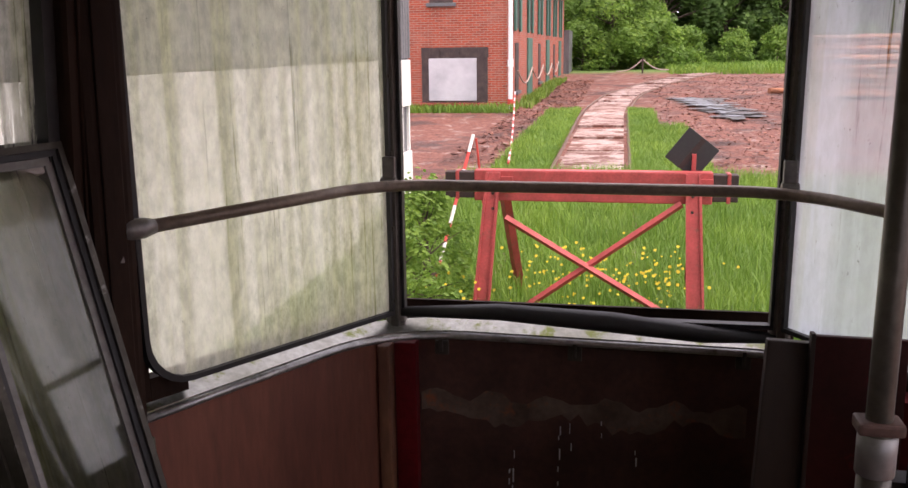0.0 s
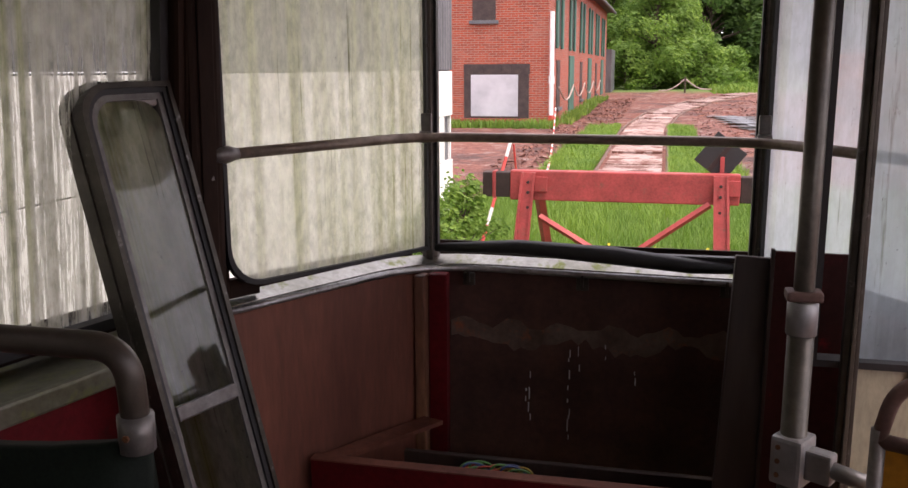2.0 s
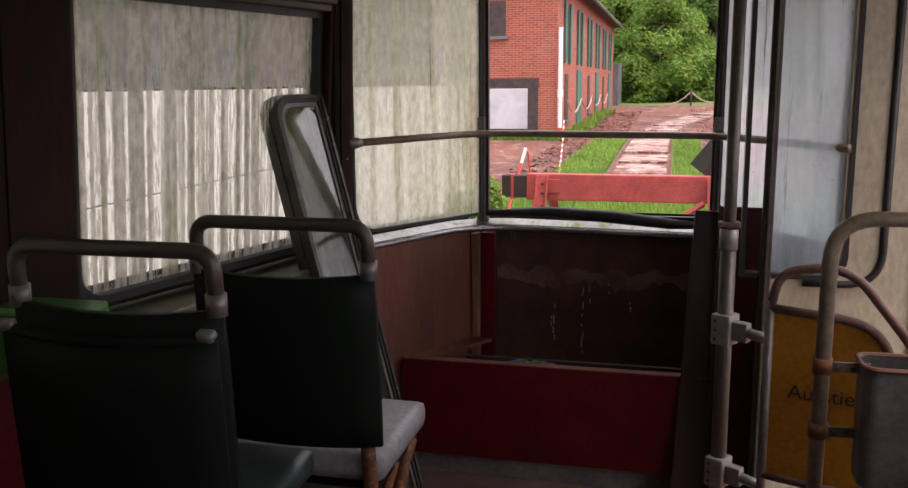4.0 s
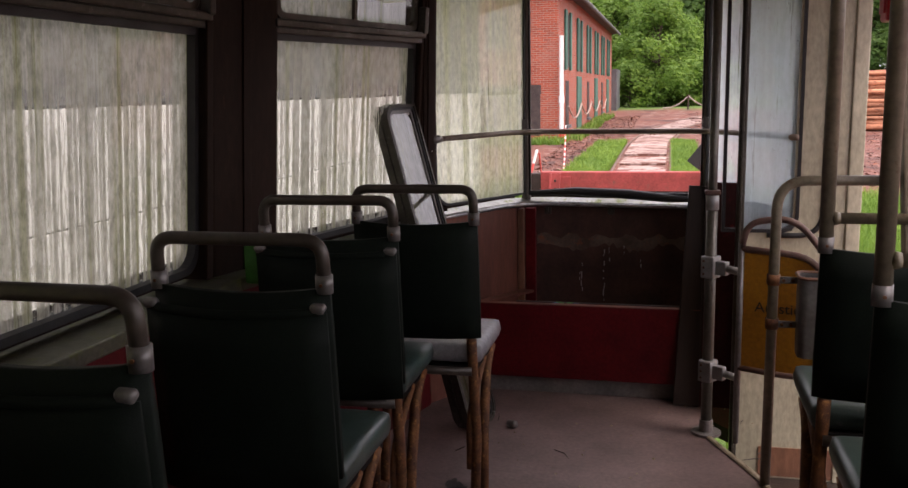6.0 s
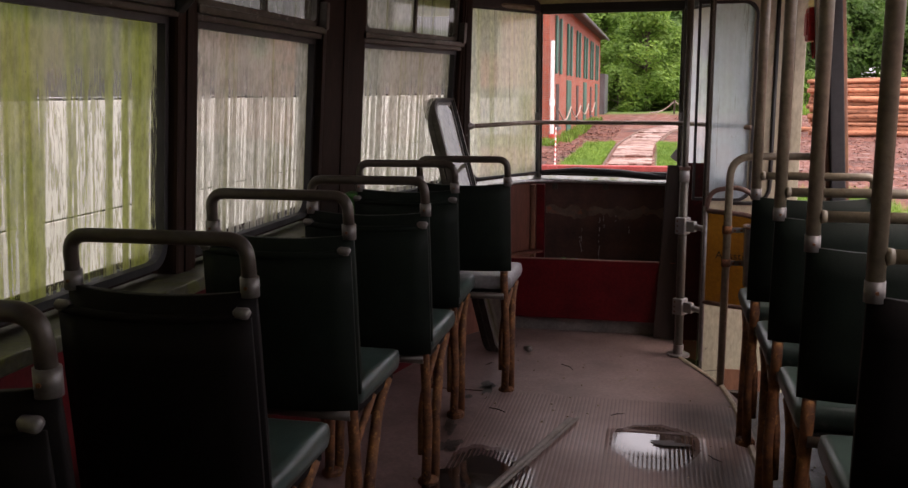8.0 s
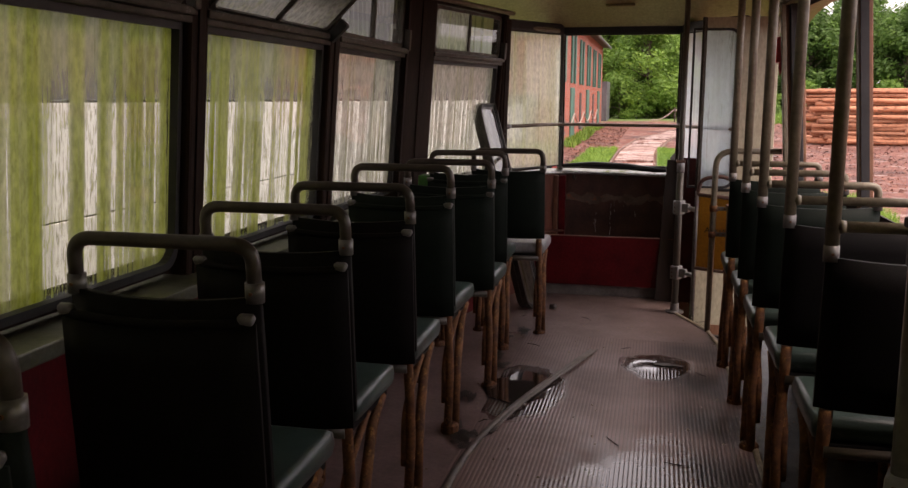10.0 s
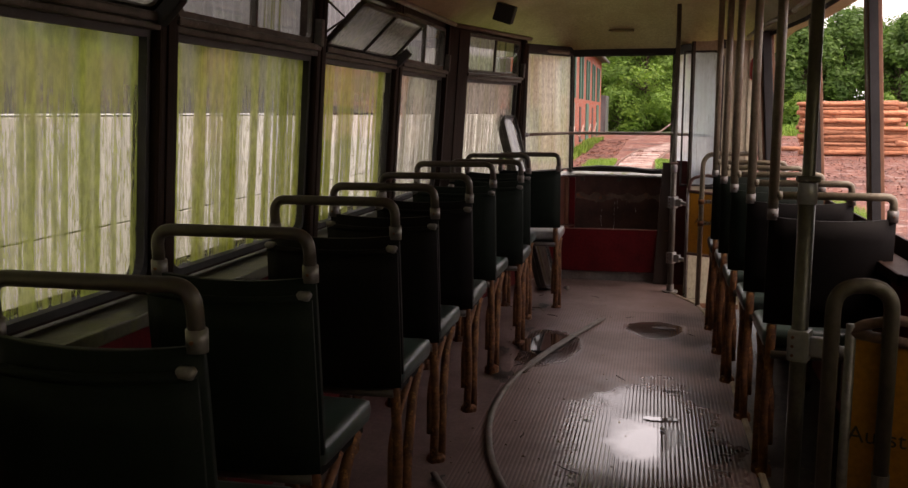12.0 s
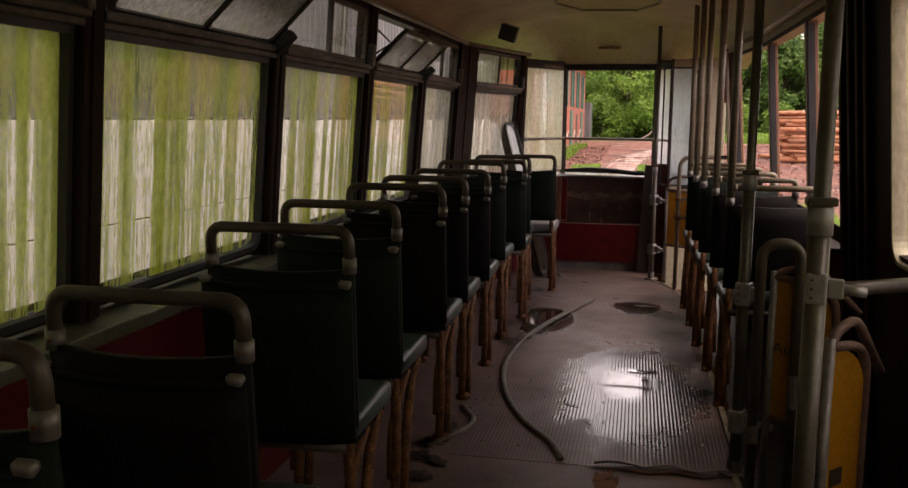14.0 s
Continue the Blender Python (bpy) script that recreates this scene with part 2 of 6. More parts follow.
M_MULLION = surface("grey_mullion_metal", (0.30, 0.275, 0.255), (0.19, 0.17, 0.155), 0.45, 0.1, scale=10, wear=(0.05, 0.04, 0.035), wear_at=(0.6, 0.72))
M_CLAMP = surface("grey_cast_clamp", (0.30, 0.30, 0.30), (0.20, 0.20, 0.20), 0.4, 0.3, scale=15)
M_YELLOW = surface("ochre_yellow_panel", (0.360, 0.158, 0.0070), (0.280, 0.115, 0.0060), 0.45, scale=4, wear=(0.22, 0.10, 0.02), wear_at=(0.66, 0.78))
M_INK = surface("black_lettering", (0.02, 0.015, 0.01), (0.03, 0.02, 0.01), 0.6)
M_BIN = surface("grey_tin_bin", (0.1680, 0.1624, 0.1512), (0.1120, 0.1008, 0.0952), 0.45, 0.4, scale=9, wear=(0.12, 0.06, 0.04), wear_at=(0.6, 0.7))
M_REDBOX = surface("bright_red_plastic", (0.55, 0.012, 0.02), (0.42, 0.01, 0.015), 0.35)
M_GREENPL = surface("green_plastic", (0.03, 0.16, 0.02), (0.02, 0.10, 0.015), 0.4)
M_WOOD = surface("dark_weathered_board", (0.032, 0.018, 0.013), (0.017, 0.010, 0.008), 0.6, scale=6, stretch=(1, 1, 0.15), wear=(0.10, 0.07, 0.05), wear_at=(0.65, 0.8))
M_HOSE = surface("dull_rubber_strip", (0.1500, 0.1275, 0.1125), (0.0900, 0.0750, 0.0675), 0.5, scale=12)
M_TRIM = surface("worn_floor_strip", (0.34, 0.29, 0.21), (0.20, 0.15, 0.10), 0.5, 0.3, scale=12)
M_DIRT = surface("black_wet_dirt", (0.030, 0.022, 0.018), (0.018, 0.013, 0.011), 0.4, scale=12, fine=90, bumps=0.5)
M_KICK = surface("grey_kick_strip", (0.20, 0.185, 0.175), (0.12, 0.11, 0.105), 0.5, scale=8)
M_GLASSDUST = dirty_glass("lime_clouded_glass", (0.42, 0.41, 0.35), (0.26, 0.29, 0.04), 0.80, 0.78, 40, 0.75, 0.50, 0.16, 0.76)
M_GLASSMOSS = dirty_glass("algae_streaked_glass", (0.36, 0.37, 0.20), (0.29, 0.36, 0.006), 0.81, 1.85, 16, 0.6, 0.62, 0.20, 0.74)
M_GLASSALGAE = dirty_glass("green_overgrown_glass", (0.32, 0.35, 0.13), (0.26, 0.36, 0.004), 0.85, 2.25, 12, 0.6, 0.46, 0.26, 0.70)
M_GLASSFROST = dirty_glass("frosted_front_glass", (0.86, 0.86, 0.72), (0.60, 0.64, 0.16), 0.76, 1.10, 24, 0.62, 0.0, 0.26)
M_GLASSLEAN = dirty_glass("dusty_reflecting_glass", (0.54, 0.54, 0.45), (0.34, 0.36, 0.14), 0.60, 0.8, 20, 0.5, 0.0, 0.12, 0.72, 0.13)
M_GLASSBLUE = dirty_glass("hazy_clear_glass", (0.60, 0.68, 0.72), (0.52, 0.56, 0.36), 0.66, 0.4, 10, 0.2, 0.0, 0.15)
M_GLASSCLEAN = dirty_glass("thinly_streaked_glass", (0.24, 0.24, 0.22), (0.20, 0.22, 0.06), 0.04, 0.3, 30, 0.5, 0.0, 0.065, 0.62)

# ribbed rubber floor with damp patches
def patch(nt, vec, cx, cy, rx, ry, rag, soft):
    """A damp stain of its own ragged shape round a place on the floor."""
    mp = nt.nodes.new("ShaderNodeMapping")
    mp.inputs["Scale"].default_value = (1 / rx, 1 / ry, 0)
    mp.inputs["Location"].default_value = (-cx / rx, -cy / ry, 0)
    nt.links.new(vec, mp.inputs["Vector"])
    ln = nt.nodes.new("ShaderNodeVectorMath")
    ln.operation = "LENGTH"
    nt.links.new(mp.outputs[0], ln.inputs[0])
    add = nt.nodes.new("ShaderNodeMath")
    add.operation = "MULTIPLY_ADD"
    add.inputs[1].default_value = rag
    nt.links.new(fbm(nt, vec, 5.0, 6.0, 0.65), add.inputs[0])
    nt.links.new(ln.outputs["Value"], add.inputs[2])
    return mask(nt, add.outputs[0], 1 + rag / 2 + soft, 1 + rag / 2 - soft)


M_FLOOR, nt, b, out = nodes_of("ribbed_rubber_floor")
vec = mapped(nt, (1, 1, 1))
n1, n2 = fbm(nt, vec, 1.6, 6.0), fbm(nt, vec, 38.0, 5.0, 0.7)
fcol = mix(nt, mask(nt, n1, 0.35, 0.7), (0.220, 0.145, 0.135), (0.125, 0.082, 0.076))
fcol = mix(nt, mask(nt, n2, 0.66, 0.74), fcol, (0.28, 0.22, 0.20))
wet_a, wet_b, wet_c = patch(nt, vec, 0.37, -1.95, 0.36, 0.85, 1.3, 0.26), patch(nt, vec, 0.40, 0.10, 0.17, 0.24, 0.5, 0.12), patch(nt, vec, -0.25, -0.45, 0.22, 0.40, 0.6, 0.12)
mx = nt.nodes.new("ShaderNodeMath")
mx.operation = "MAXIMUM"
nt.links.new(wet_a, mx.inputs[0])
nt.links.new(wet_b, mx.inputs[1])
mx2 = nt.nodes.new("ShaderNodeMath")
mx2.operation = "MAXIMUM"
nt.links.new(mx.outputs[0], mx2.inputs[0])
nt.links.new(wet_c, mx2.inputs[1])
damp = mx2.outputs[0]
fcol = mix(nt, damp, fcol, (0.055, 0.038, 0.036))
wave = nt.nodes.new("ShaderNodeTexWave")
wave.wave_type, wave.bands_direction = "BANDS", "X"
wave.inputs["Scale"].default_value, wave.inputs["Distortion"].default_value = 18.5, 0.0
nt.links.new(vec, wave.inputs["Vector"])
fcol = mix(nt, mask(nt, wave.outputs["Fac"], 0.26, 0.0), fcol, (0.088, 0.058, 0.052))
nt.links.new(fcol, b.inputs["Base Color"])
dry = nt.nodes.new("ShaderNodeMapRange")
dry.inputs["From Min"].default_value, dry.inputs["From Max"].default_value = 0.35, 0.65
dry.inputs["To Min"].default_value, dry.inputs["To Max"].default_value = 0.34, 0.56
nt.links.new(n1, dry.inputs["Value"])
rm = nt.nodes.new("ShaderNodeMix")
nt.links.new(damp, rm.inputs["Factor"])
nt.links.new(dry.outputs["Result"], rm.inputs["A"])
rm.inputs["B"].default_value = 0.09
core = nt.nodes.new("ShaderNodeMath")
core.operation = "MAXIMUM"
nt.links.new(patch(nt, vec, 0.38, -1.88, 0.14, 0.25, 1.5, 0.30), core.inputs[0])
nt.links.new(patch(nt, vec, 0.37, 0.12, 0.115, 0.13, 0.7, 0.35), core.inputs[1])
rm2 = nt.nodes.new("ShaderNodeMix")
nt.links.new(core.outputs[0], rm2.inputs["Factor"])
nt.links.new(rm.outputs["Result"], rm2.inputs["A"])
rm2.inputs["B"].default_value = 0.03
nt.links.new(rm2.outputs["Result"], b.inputs["Roughness"])
nt.links.new(core.outputs[0], b.inputs["Coat Weight"])
rib = nt.nodes.new("ShaderNodeMath")
rib.operation = "MULTIPLY_ADD"
rib.inputs[1].default_value, rib.inputs[2].default_value = -0.30, 0.34
nt.links.new(core.outputs[0], rib.inputs[0])
bn = nt.nodes.new("ShaderNodeBump")
bn.inputs["Distance"].default_value = 0.0024
nt.links.new(rib.outputs[0], bn.inputs["Strength"])
nt.links.new(wave.outputs["Fac"], bn.inputs["Height"])
nt.links.new(bn.outputs["Normal"], b.inputs["Normal"])
M_FLOORPLAIN = surface("plain_rubber_floor", (0.200, 0.138, 0.128), (0.112, 0.074, 0.068), 0.45, scale=2.5, wear=(0.15, 0.12, 0.11), wear_at=(0.64, 0.76))

# standing water on the mat
M_WATER, nt, b, out = nodes_of("shallow_dirty_water")
b.inputs["Base Color"].default_value = (0.03, 0.022, 0.02, 1)
b.inputs["Roughness"].default_value = 0.04
b.inputs["IOR"].default_value = 1.6
b.inputs["Coat Weight"].default_value = 1.0
b.inputs["Coat Roughness"].default_value = 0.02
vec = mapped(nt, (1, 1, 1))
bump(nt, b, fbm(nt, vec, 14, 3.0), 0.06, 0.01)
# Grey-blue base colour stands in for sky mirrored in the yard puddle.
M_POOL = surface("rain_water_sky_tinted", (0.22, 0.24, 0.28), (0.10, 0.10, 0.11), 0.3, scale=0.6, coords="Position")
# outdoors
M_BRICK, nt, b, out = nodes_of("red_brickwork")
vec = mapped(nt, (1, 1, 1))
bt = nt.nodes.new("ShaderNodeTexBrick")
bt.inputs["Scale"].default_value = 1.0
bt.inputs["Brick Width"].default_value, bt.inputs["Row Height"].default_value, bt.inputs["Mortar Size"].default_value = 0.25, 0.077, 0.010
bt.inputs["Color1"].default_value = (0.40, 0.070, 0.032, 1)
bt.inputs["Color2"].default_value = (0.25, 0.045, 0.024, 1)
bt.inputs["Mortar"].default_value = (0.30, 0.20, 0.16, 1)
sep = nt.nodes.new("ShaderNodeSeparateXYZ")
cmb = nt.nodes.new("ShaderNodeCombineXYZ")
sm = nt.nodes.new("ShaderNodeMath")
nt.links.new(vec, sep.inputs[0])
nt.links.new(sep.outputs[0], sm.inputs[0])
nt.links.new(sep.outputs[1], sm.inputs[1])
nt.links.new(sm.outputs[0], cmb.inputs[0])
nt.links.new(sep.outputs[2], cmb.inputs[1])
nt.links.new(cmb.outputs[0], bt.inputs["Vector"])
bc = mix(nt, mask(nt, fbm(nt, vec, 0.7, 5.0), 0.52, 0.85), bt.outputs["Color"], (0.36, 0.16, 0.12))
nt.links.new(bc, b.inputs["Base Color"])
b.inputs["Roughness"].default_value = 0.85
bump(nt, b, bt.outputs["Fac"], 0.4, 0.01)
M_WHITEWALL = surface("white_painted_blocks", (0.78, 0.78, 0.76), (0.64, 0.64, 0.60), 0.75, scale=1.4, stretch=(1, 1, 0.4))
M_CORR = surface("grey_corrugated_sheet", (0.150, 0.153, 0.163), (0.090, 0.093, 0.10), 0.6, 0.2, scale=2, stretch=(1, 1, 0.3))
M_SHUTTER = surface("faded_green_shutter", (0.055, 0.16, 0.12), (0.035, 0.10, 0.08), 0.7, scale=3, stretch=(1, 1, 0.3))
M_BOARD = surface("white_boarding", (0.52, 0.52, 0.55), (0.36, 0.36, 0.39), 0.6, scale=1.2)
M_DARKWOOD = surface("dark_window_timber", (0.06, 0.04, 0.035), (0.03, 0.02, 0.02), 0.7, scale=4)
M_WHITEPIPE = surface("white_plastic_pipe", (0.80, 0.80, 0.80), (0.66, 0.66, 0.66), 0.4)
M_ROOF = surface("dark_roof_felt", (0.08, 0.06, 0.055), (0.05, 0.04, 0.038), 0.8, scale=2)
M_BUFFER = surface("faded_red_steel", (0.40, 0.060, 0.055), (0.25, 0.038, 0.034), 0.6, 0.1, scale=4, wear=(0.20, 0.07, 0.05), wear_at=(0.56, 0.7))
M_SLEEPER = surface("tarred_timber_end", (0.035, 0.018, 0.014), (0.02, 0.012, 0.01), 0.8, scale=8)
M_BLACK = surface("matt_black_plate", (0.012, 0.012, 0.013), (0.018, 0.018, 0.018), 0.6, scale=6)
M_RAIL = surface("rusty_rail", (0.20, 0.12, 0.09), (0.11, 0.07, 0.05), 0.6, 0.4, scale=8)
M_SLAB = surface("pinkish_concrete_slab", (0.40, 0.31, 0.28), (0.24, 0.155, 0.13), 0.85, scale=0.7, wear=(0.12, 0.045, 0.030), wear_at=(0.47, 0.56), random_tint=0.25, coords="Position", fine=12)
M_LOG = surface("peeled_log", (0.47, 0.205, 0.115), (0.29, 0.115, 0.06), 0.85, scale=2.5, stretch=(0.4, 1, 1), wear=(0.13, 0.05, 0.028), wear_at=(0.52, 0.64), random_tint=0.6)
M_LEAF1 = foliage("light_green_leaves", (0.2600, 0.4160, 0.0650), (0.1040, 0.2080, 0.0325), 0.6, 0.45)
M_LEAF2 = foliage("deep_green_leaves", (0.1500, 0.2700, 0.0500), (0.0650, 0.1400, 0.0300), 0.6, 0.45)
M_GRASS = foliage("meadow_grass", (0.24, 0.38, 0.05), (0.11, 0.22, 0.03), 0.9, 0.4)
M_FLOWER = foliage("yellow_petals", (0.75, 0.60, 0.02), (0.62, 0.46, 0.02), 3.0, 0.3)
M_BARK = surface("grey_brown_bark", (0.10, 0.075, 0.055), (0.05, 0.038, 0.03), 0.9, scale=6, stretch=(1, 1, 0.2), bumps=0.6)
M_STRIPE = surface("red_white_barrier_tape", (0.75, 0.72, 0.70), (0.6, 0.56, 0.54), 0.5)
M_TAPE_RED = surface("red_barrier_paint", (0.55, 0.05, 0.04), (0.45, 0.04, 0.03), 0.5)
M_ROPE = surface("grey_rope", (0.42, 0.34, 0.30), (0.3, 0.24, 0.2), 0.8)

# ground: bark litter, earth and grass mixed by noise and by the stretch of the yard
M_GROUND, nt, b, out = nodes_of("bark_strewn_ground")
vec = mapped(nt, (1, 1, 1))
a1, a2, a3 = fbm(nt, vec, 0.35, 6.0), fbm(nt, vec, 9.0, 8.0, 0.75), fbm(nt, vec, 1.7, 6.0, 0.7)
a4 = fbm(nt, vec, 0.55, 4.0)
bark = ramp(nt, a2, (0.3, (0.045, 0.016, 0.012)), (0.5, (0.15, 0.050, 0.034)), (0.72, (0.33, 0.15, 0.10)))
pale = ramp(nt, a2, (0.3, (0.18, 0.11, 0.095)), (0.7, (0.38, 0.29, 0.26)))
gcol = mix(nt, mask(nt, a3, 0.55, 0.63), bark, pale)
gcol = mix(nt, mask(nt, a4, 0.50, 0.66), gcol, (0.055, 0.026, 0.022))
turf = ramp(nt, a2, (0.3, (0.05, 0.10, 0.02)), (0.7, (0.13, 0.22, 0.04)))
sep = nt.nodes.new("ShaderNodeSeparateXYZ")
nt.links.new(vec, sep.inputs[0])
ys = nt.nodes.new("ShaderNodeMath")
ys.operation = "MULTIPLY_ADD"
ys.inputs[1].default_value = 9.0
nt.links.new(a1, ys.inputs[0])
nt.links.new(sep.outputs[1], ys.inputs[2])
xs = nt.nodes.new("ShaderNodeMath")
xs.operation = "MULTIPLY_ADD"
xs.inputs[1].default_value = 4.0
nt.links.new(a3, xs.inputs[0])
nt.links.new(sep.outputs[0], xs.inputs[2])
both = nt.nodes.new("ShaderNodeMath")
both.operation = "MULTIPLY"
nt.links.new(mask(nt, ys.outputs[0], 20.5, 18.0), both.inputs[0])
nt.links.new(mask(nt, xs.outputs[0], 6.6, 5.6), both.inputs[1])
fan = nt.nodes.new("ShaderNodeMath")
fan.operation = "MULTIPLY_ADD"
fan.inputs[1].default_value = -0.36
nt.links.new(sep.outputs[1], fan.inputs[0])
nt.links.new(sep.outputs[0], fan.inputs[2])
lawn = nt.nodes.new("ShaderNodeMath")
lawn.operation = "MULTIPLY"
nt.links.new(both.outputs[0], lawn.inputs[0])
nt.links.new(mask(nt, fan.outputs[0], 0.6, -0.3), lawn.inputs[1])
gcol = mix(nt, lawn.outputs[0], gcol, turf)
gcol = mix(nt, mask(nt, ys.outputs[0], 62.0, 66.0), gcol, turf)
nt.links.new(gcol, b.inputs["Base Color"])
b.inputs["Roughness"].default_value = 0.9
bump(nt, b, a2, 0.7, 0.05)


# ---- building helpers ----
def link(name, me, mat, parent=None, label="", m=None):
    ob = new(name, me)
    me.materials.append(mat)
    if parent:
        ob.parent = parent
    if m is not None:
        ob.matrix_basis = m
    if label:
        tagged(ob, label)
    return ob


def part(name, bm, mat, parent=None, label="", smooth=False, m=None):
    """Links a bmesh as one mesh object under a thing or a part."""
    me = bpy.data.meshes.new(name)
    bmesh.ops.recalc_face_normals(bm, faces=bm.faces[:])
    bm.to_mesh(me)
    bm.free()
    if smooth:
        for p in me.polygons:
            p.use_smooth = True
    return link(name, me, mat, parent, label, m)


def thing(name, label, category, group="", kind="", m=None):
    ob = tagged(new(name), label, category, group, kind)
    if m is not None:
        ob.matrix_basis = m
    return ob


def add_box(bm, x0, x1, y0, y1, z0, z1, bevel=0.0, m=None):
    c = bmesh.ops.create_cube(bm, size=1.0)["verts"]
    for v in c:
        v.co = Vector(((x0 + x1) / 2 + v.co.x * (x1 - x0), (y0 + y1) / 2 + v.co.y * (y1 - y0), (z0 + z1) / 2 + v.co.z * (z1 - z0)))
    if bevel:
        edges = list({e for v in c for e in v.link_edges})
        r = bmesh.ops.bevel(bm, geom=edges, offset=bevel, segments=2, affect="EDGES", profile=0.6)
        c = list({v for f in r["faces"] for v in f.verts} | {v for v in c if v.is_valid})
    if m is not None:
        for v in c:
            v.co = m @ v.co
    return c


def box(x0, x1, y0, y1, z0, z1, bevel=0.0):
    bm = bmesh.new()
    add_box(bm, x0, x1, y0, y1, z0, z1, bevel)
    return bm


def fillet(pts, r, steps=6):
    """Rounds the inner corners of a polyline."""
    pts = [Vector(p) for p in pts]
    res = [pts[0]]
    for a, p, c in zip(pts, pts[1:], pts[2:]):
        u, w = (a - p), (c - p)
        k = min(r, u.length * 0.49, w.length * 0.49)
        s, e = p + u.normalized() * k, p + w.normalized() * k
        for i in range(steps + 1):
            t = i / steps
            res.append(s * (1 - t) ** 2 + p * 2 * t * (1 - t) + e * t ** 2)
    return res + [pts[-1]]


def add_tube(bm, pts, r, seg=10, closed=False, flat=1.0, caps=True):
    pts = [Vector(p) for p in pts]
    n = len(pts)
    rings, up = [], None
    for i, p in enumerate(pts):
        a = pts[(i - 1) % n] if closed or i else pts[0]
        c = pts[(i + 1) % n] if closed or i < n - 1 else pts[-1]
        d = (c - a).normalized()
        if up is None:
            up = Vector((0, 0, 1)) if abs(d.z) < 0.9 else Vector((1, 0, 0))
        side = d.cross(up).normalized()
        up = side.cross(d).normalized()
        rad = r[i] if isinstance(r, (list, tuple)) else r
        rings.append([bm.verts.new(p + side * cos(2 * pi * k / seg) * rad + up * sin(2 * pi * k / seg) * rad * flat) for k in range(seg)])
    for i in range(n if closed else n - 1):
        q, s = rings[i], rings[(i + 1) % n]
        for k in range(seg):
            bm.faces.new((q[k], q[(k + 1) % seg], s[(k + 1) % seg], s[k]))
    if caps and not closed:
        bm.faces.new(rings[0][::-1])
        bm.faces.new(rings[-1])


def tube(pts, r, seg=10, closed=False, flat=1.0):
    bm = bmesh.new()
    add_tube(bm, pts, r, seg, closed, flat)
    return bm


def add_prism(bm, outline, depth, m):
    """An outline in x and z, extruded along y by depth, laid by m."""
    f = [bm.verts.new(m @ Vector((x, -depth / 2, z))) for x, z in outline]
    k = [bm.verts.new(m @ Vector((x, depth / 2, z))) for x, z in outline]
    bm.faces.new(f)
    bm.faces.new(k[::-1])
    n = len(outline)
    for i in range(n):
        bm.faces.new((f[i], k[i], k[(i + 1) % n], f[(i + 1) % n]))


def prism(outline, depth, m=Matrix()):
    bm = bmesh.new()
    add_prism(bm, outline, depth, m)
    return bm


def rounded(x0, x1, z0, z1, r, corners="abcd", steps=6):
    """A rectangle's outline; the corners named are rounded: a low left, b low right, c high right, d high left."""
    res = []
    for key, cx, cz, a in (("a", x0, z0, pi), ("b", x1, z0, 1.5 * pi), ("c", x1, z1, 0), ("d", x0, z1, 0.5 * pi)):
        if key in corners:
            ox = cx + r if key in "ad" else cx - r
            oz = cz + r if key in "ab" else cz - r
            for i in range(steps + 1):
                t = a + 0.5 * pi * i / steps
                res.append((ox + r * cos(t), oz + r * sin(t)))
        else:
            res.append((cx, cz))
    return res


def ring(outer, width, depth, m=Matrix()):
    """A frame that follows an outline, of that width inwards."""
    cx = sum(p[0] for p in outer) / len(outer)
    cz = sum(p[1] for p in outer) / len(outer)
    xs, zs = [p[0] for p in outer], [p[1] for p in outer]
    kx = 1 - 2 * width / (max(xs) - min(xs))
    kz = 1 - 2 * width / (max(zs) - min(zs))
    mx, mz = (max(xs) + min(xs)) / 2, (max(zs) + min(zs)) / 2
    inner = [(mx + (x - mx) * kx, mz + (z - mz) * kz) for x, z in outer]
    bm = bmesh.new()
    n = len(outer)
    vs = [[bm.verts.new(m @ Vector((x, y, z))) for x, z in o] for o, y in ((outer, -depth / 2), (inner, -depth / 2), (inner, depth / 2), (outer, depth / 2))]
    for j in range(4):
        q, s = vs[j], vs[(j + 1) % 4]
        for i in range(n):
            bm.faces.new((q[i], q[(i + 1) % n], s[(i + 1) % n], s[i]))
    return bm


def face(outline, m=Matrix()):
    """A glass pane: one face in x and z, laid by m; its edges sit in the seals."""
    bm = bmesh.new()
    bm.faces.new([bm.verts.new(m @ Vector((x, 0, z))) for x, z in outline])
    return bm


def along(p0, p1):
    """A frame with x along the wall from p0 to p1, y to the left of that way, z up."""
    a = atan2(p1[1] - p0[1], p1[0] - p0[0])
    return pose(p0[0], p0[1], 0, 0, 0, degrees(a))


def raw(name, verts, faces, mat, parent=None, smooth=False):
    me = bpy.data.meshes.new(name)
    me.from_pydata(verts, [], faces)
    if smooth:
        me.polygons.foreach_set("use_smooth", [True] * len(me.polygons))
    return link(name, me, mat, parent)


# ---- the tram's shell ----
Z_SILL, Z_TRANSOM, Z_TOP = 0.87, 1.615, 1.95
LEFT = [(-1.03, -8.6), (-1.03, 0.25), (-0.70, 1.52)]

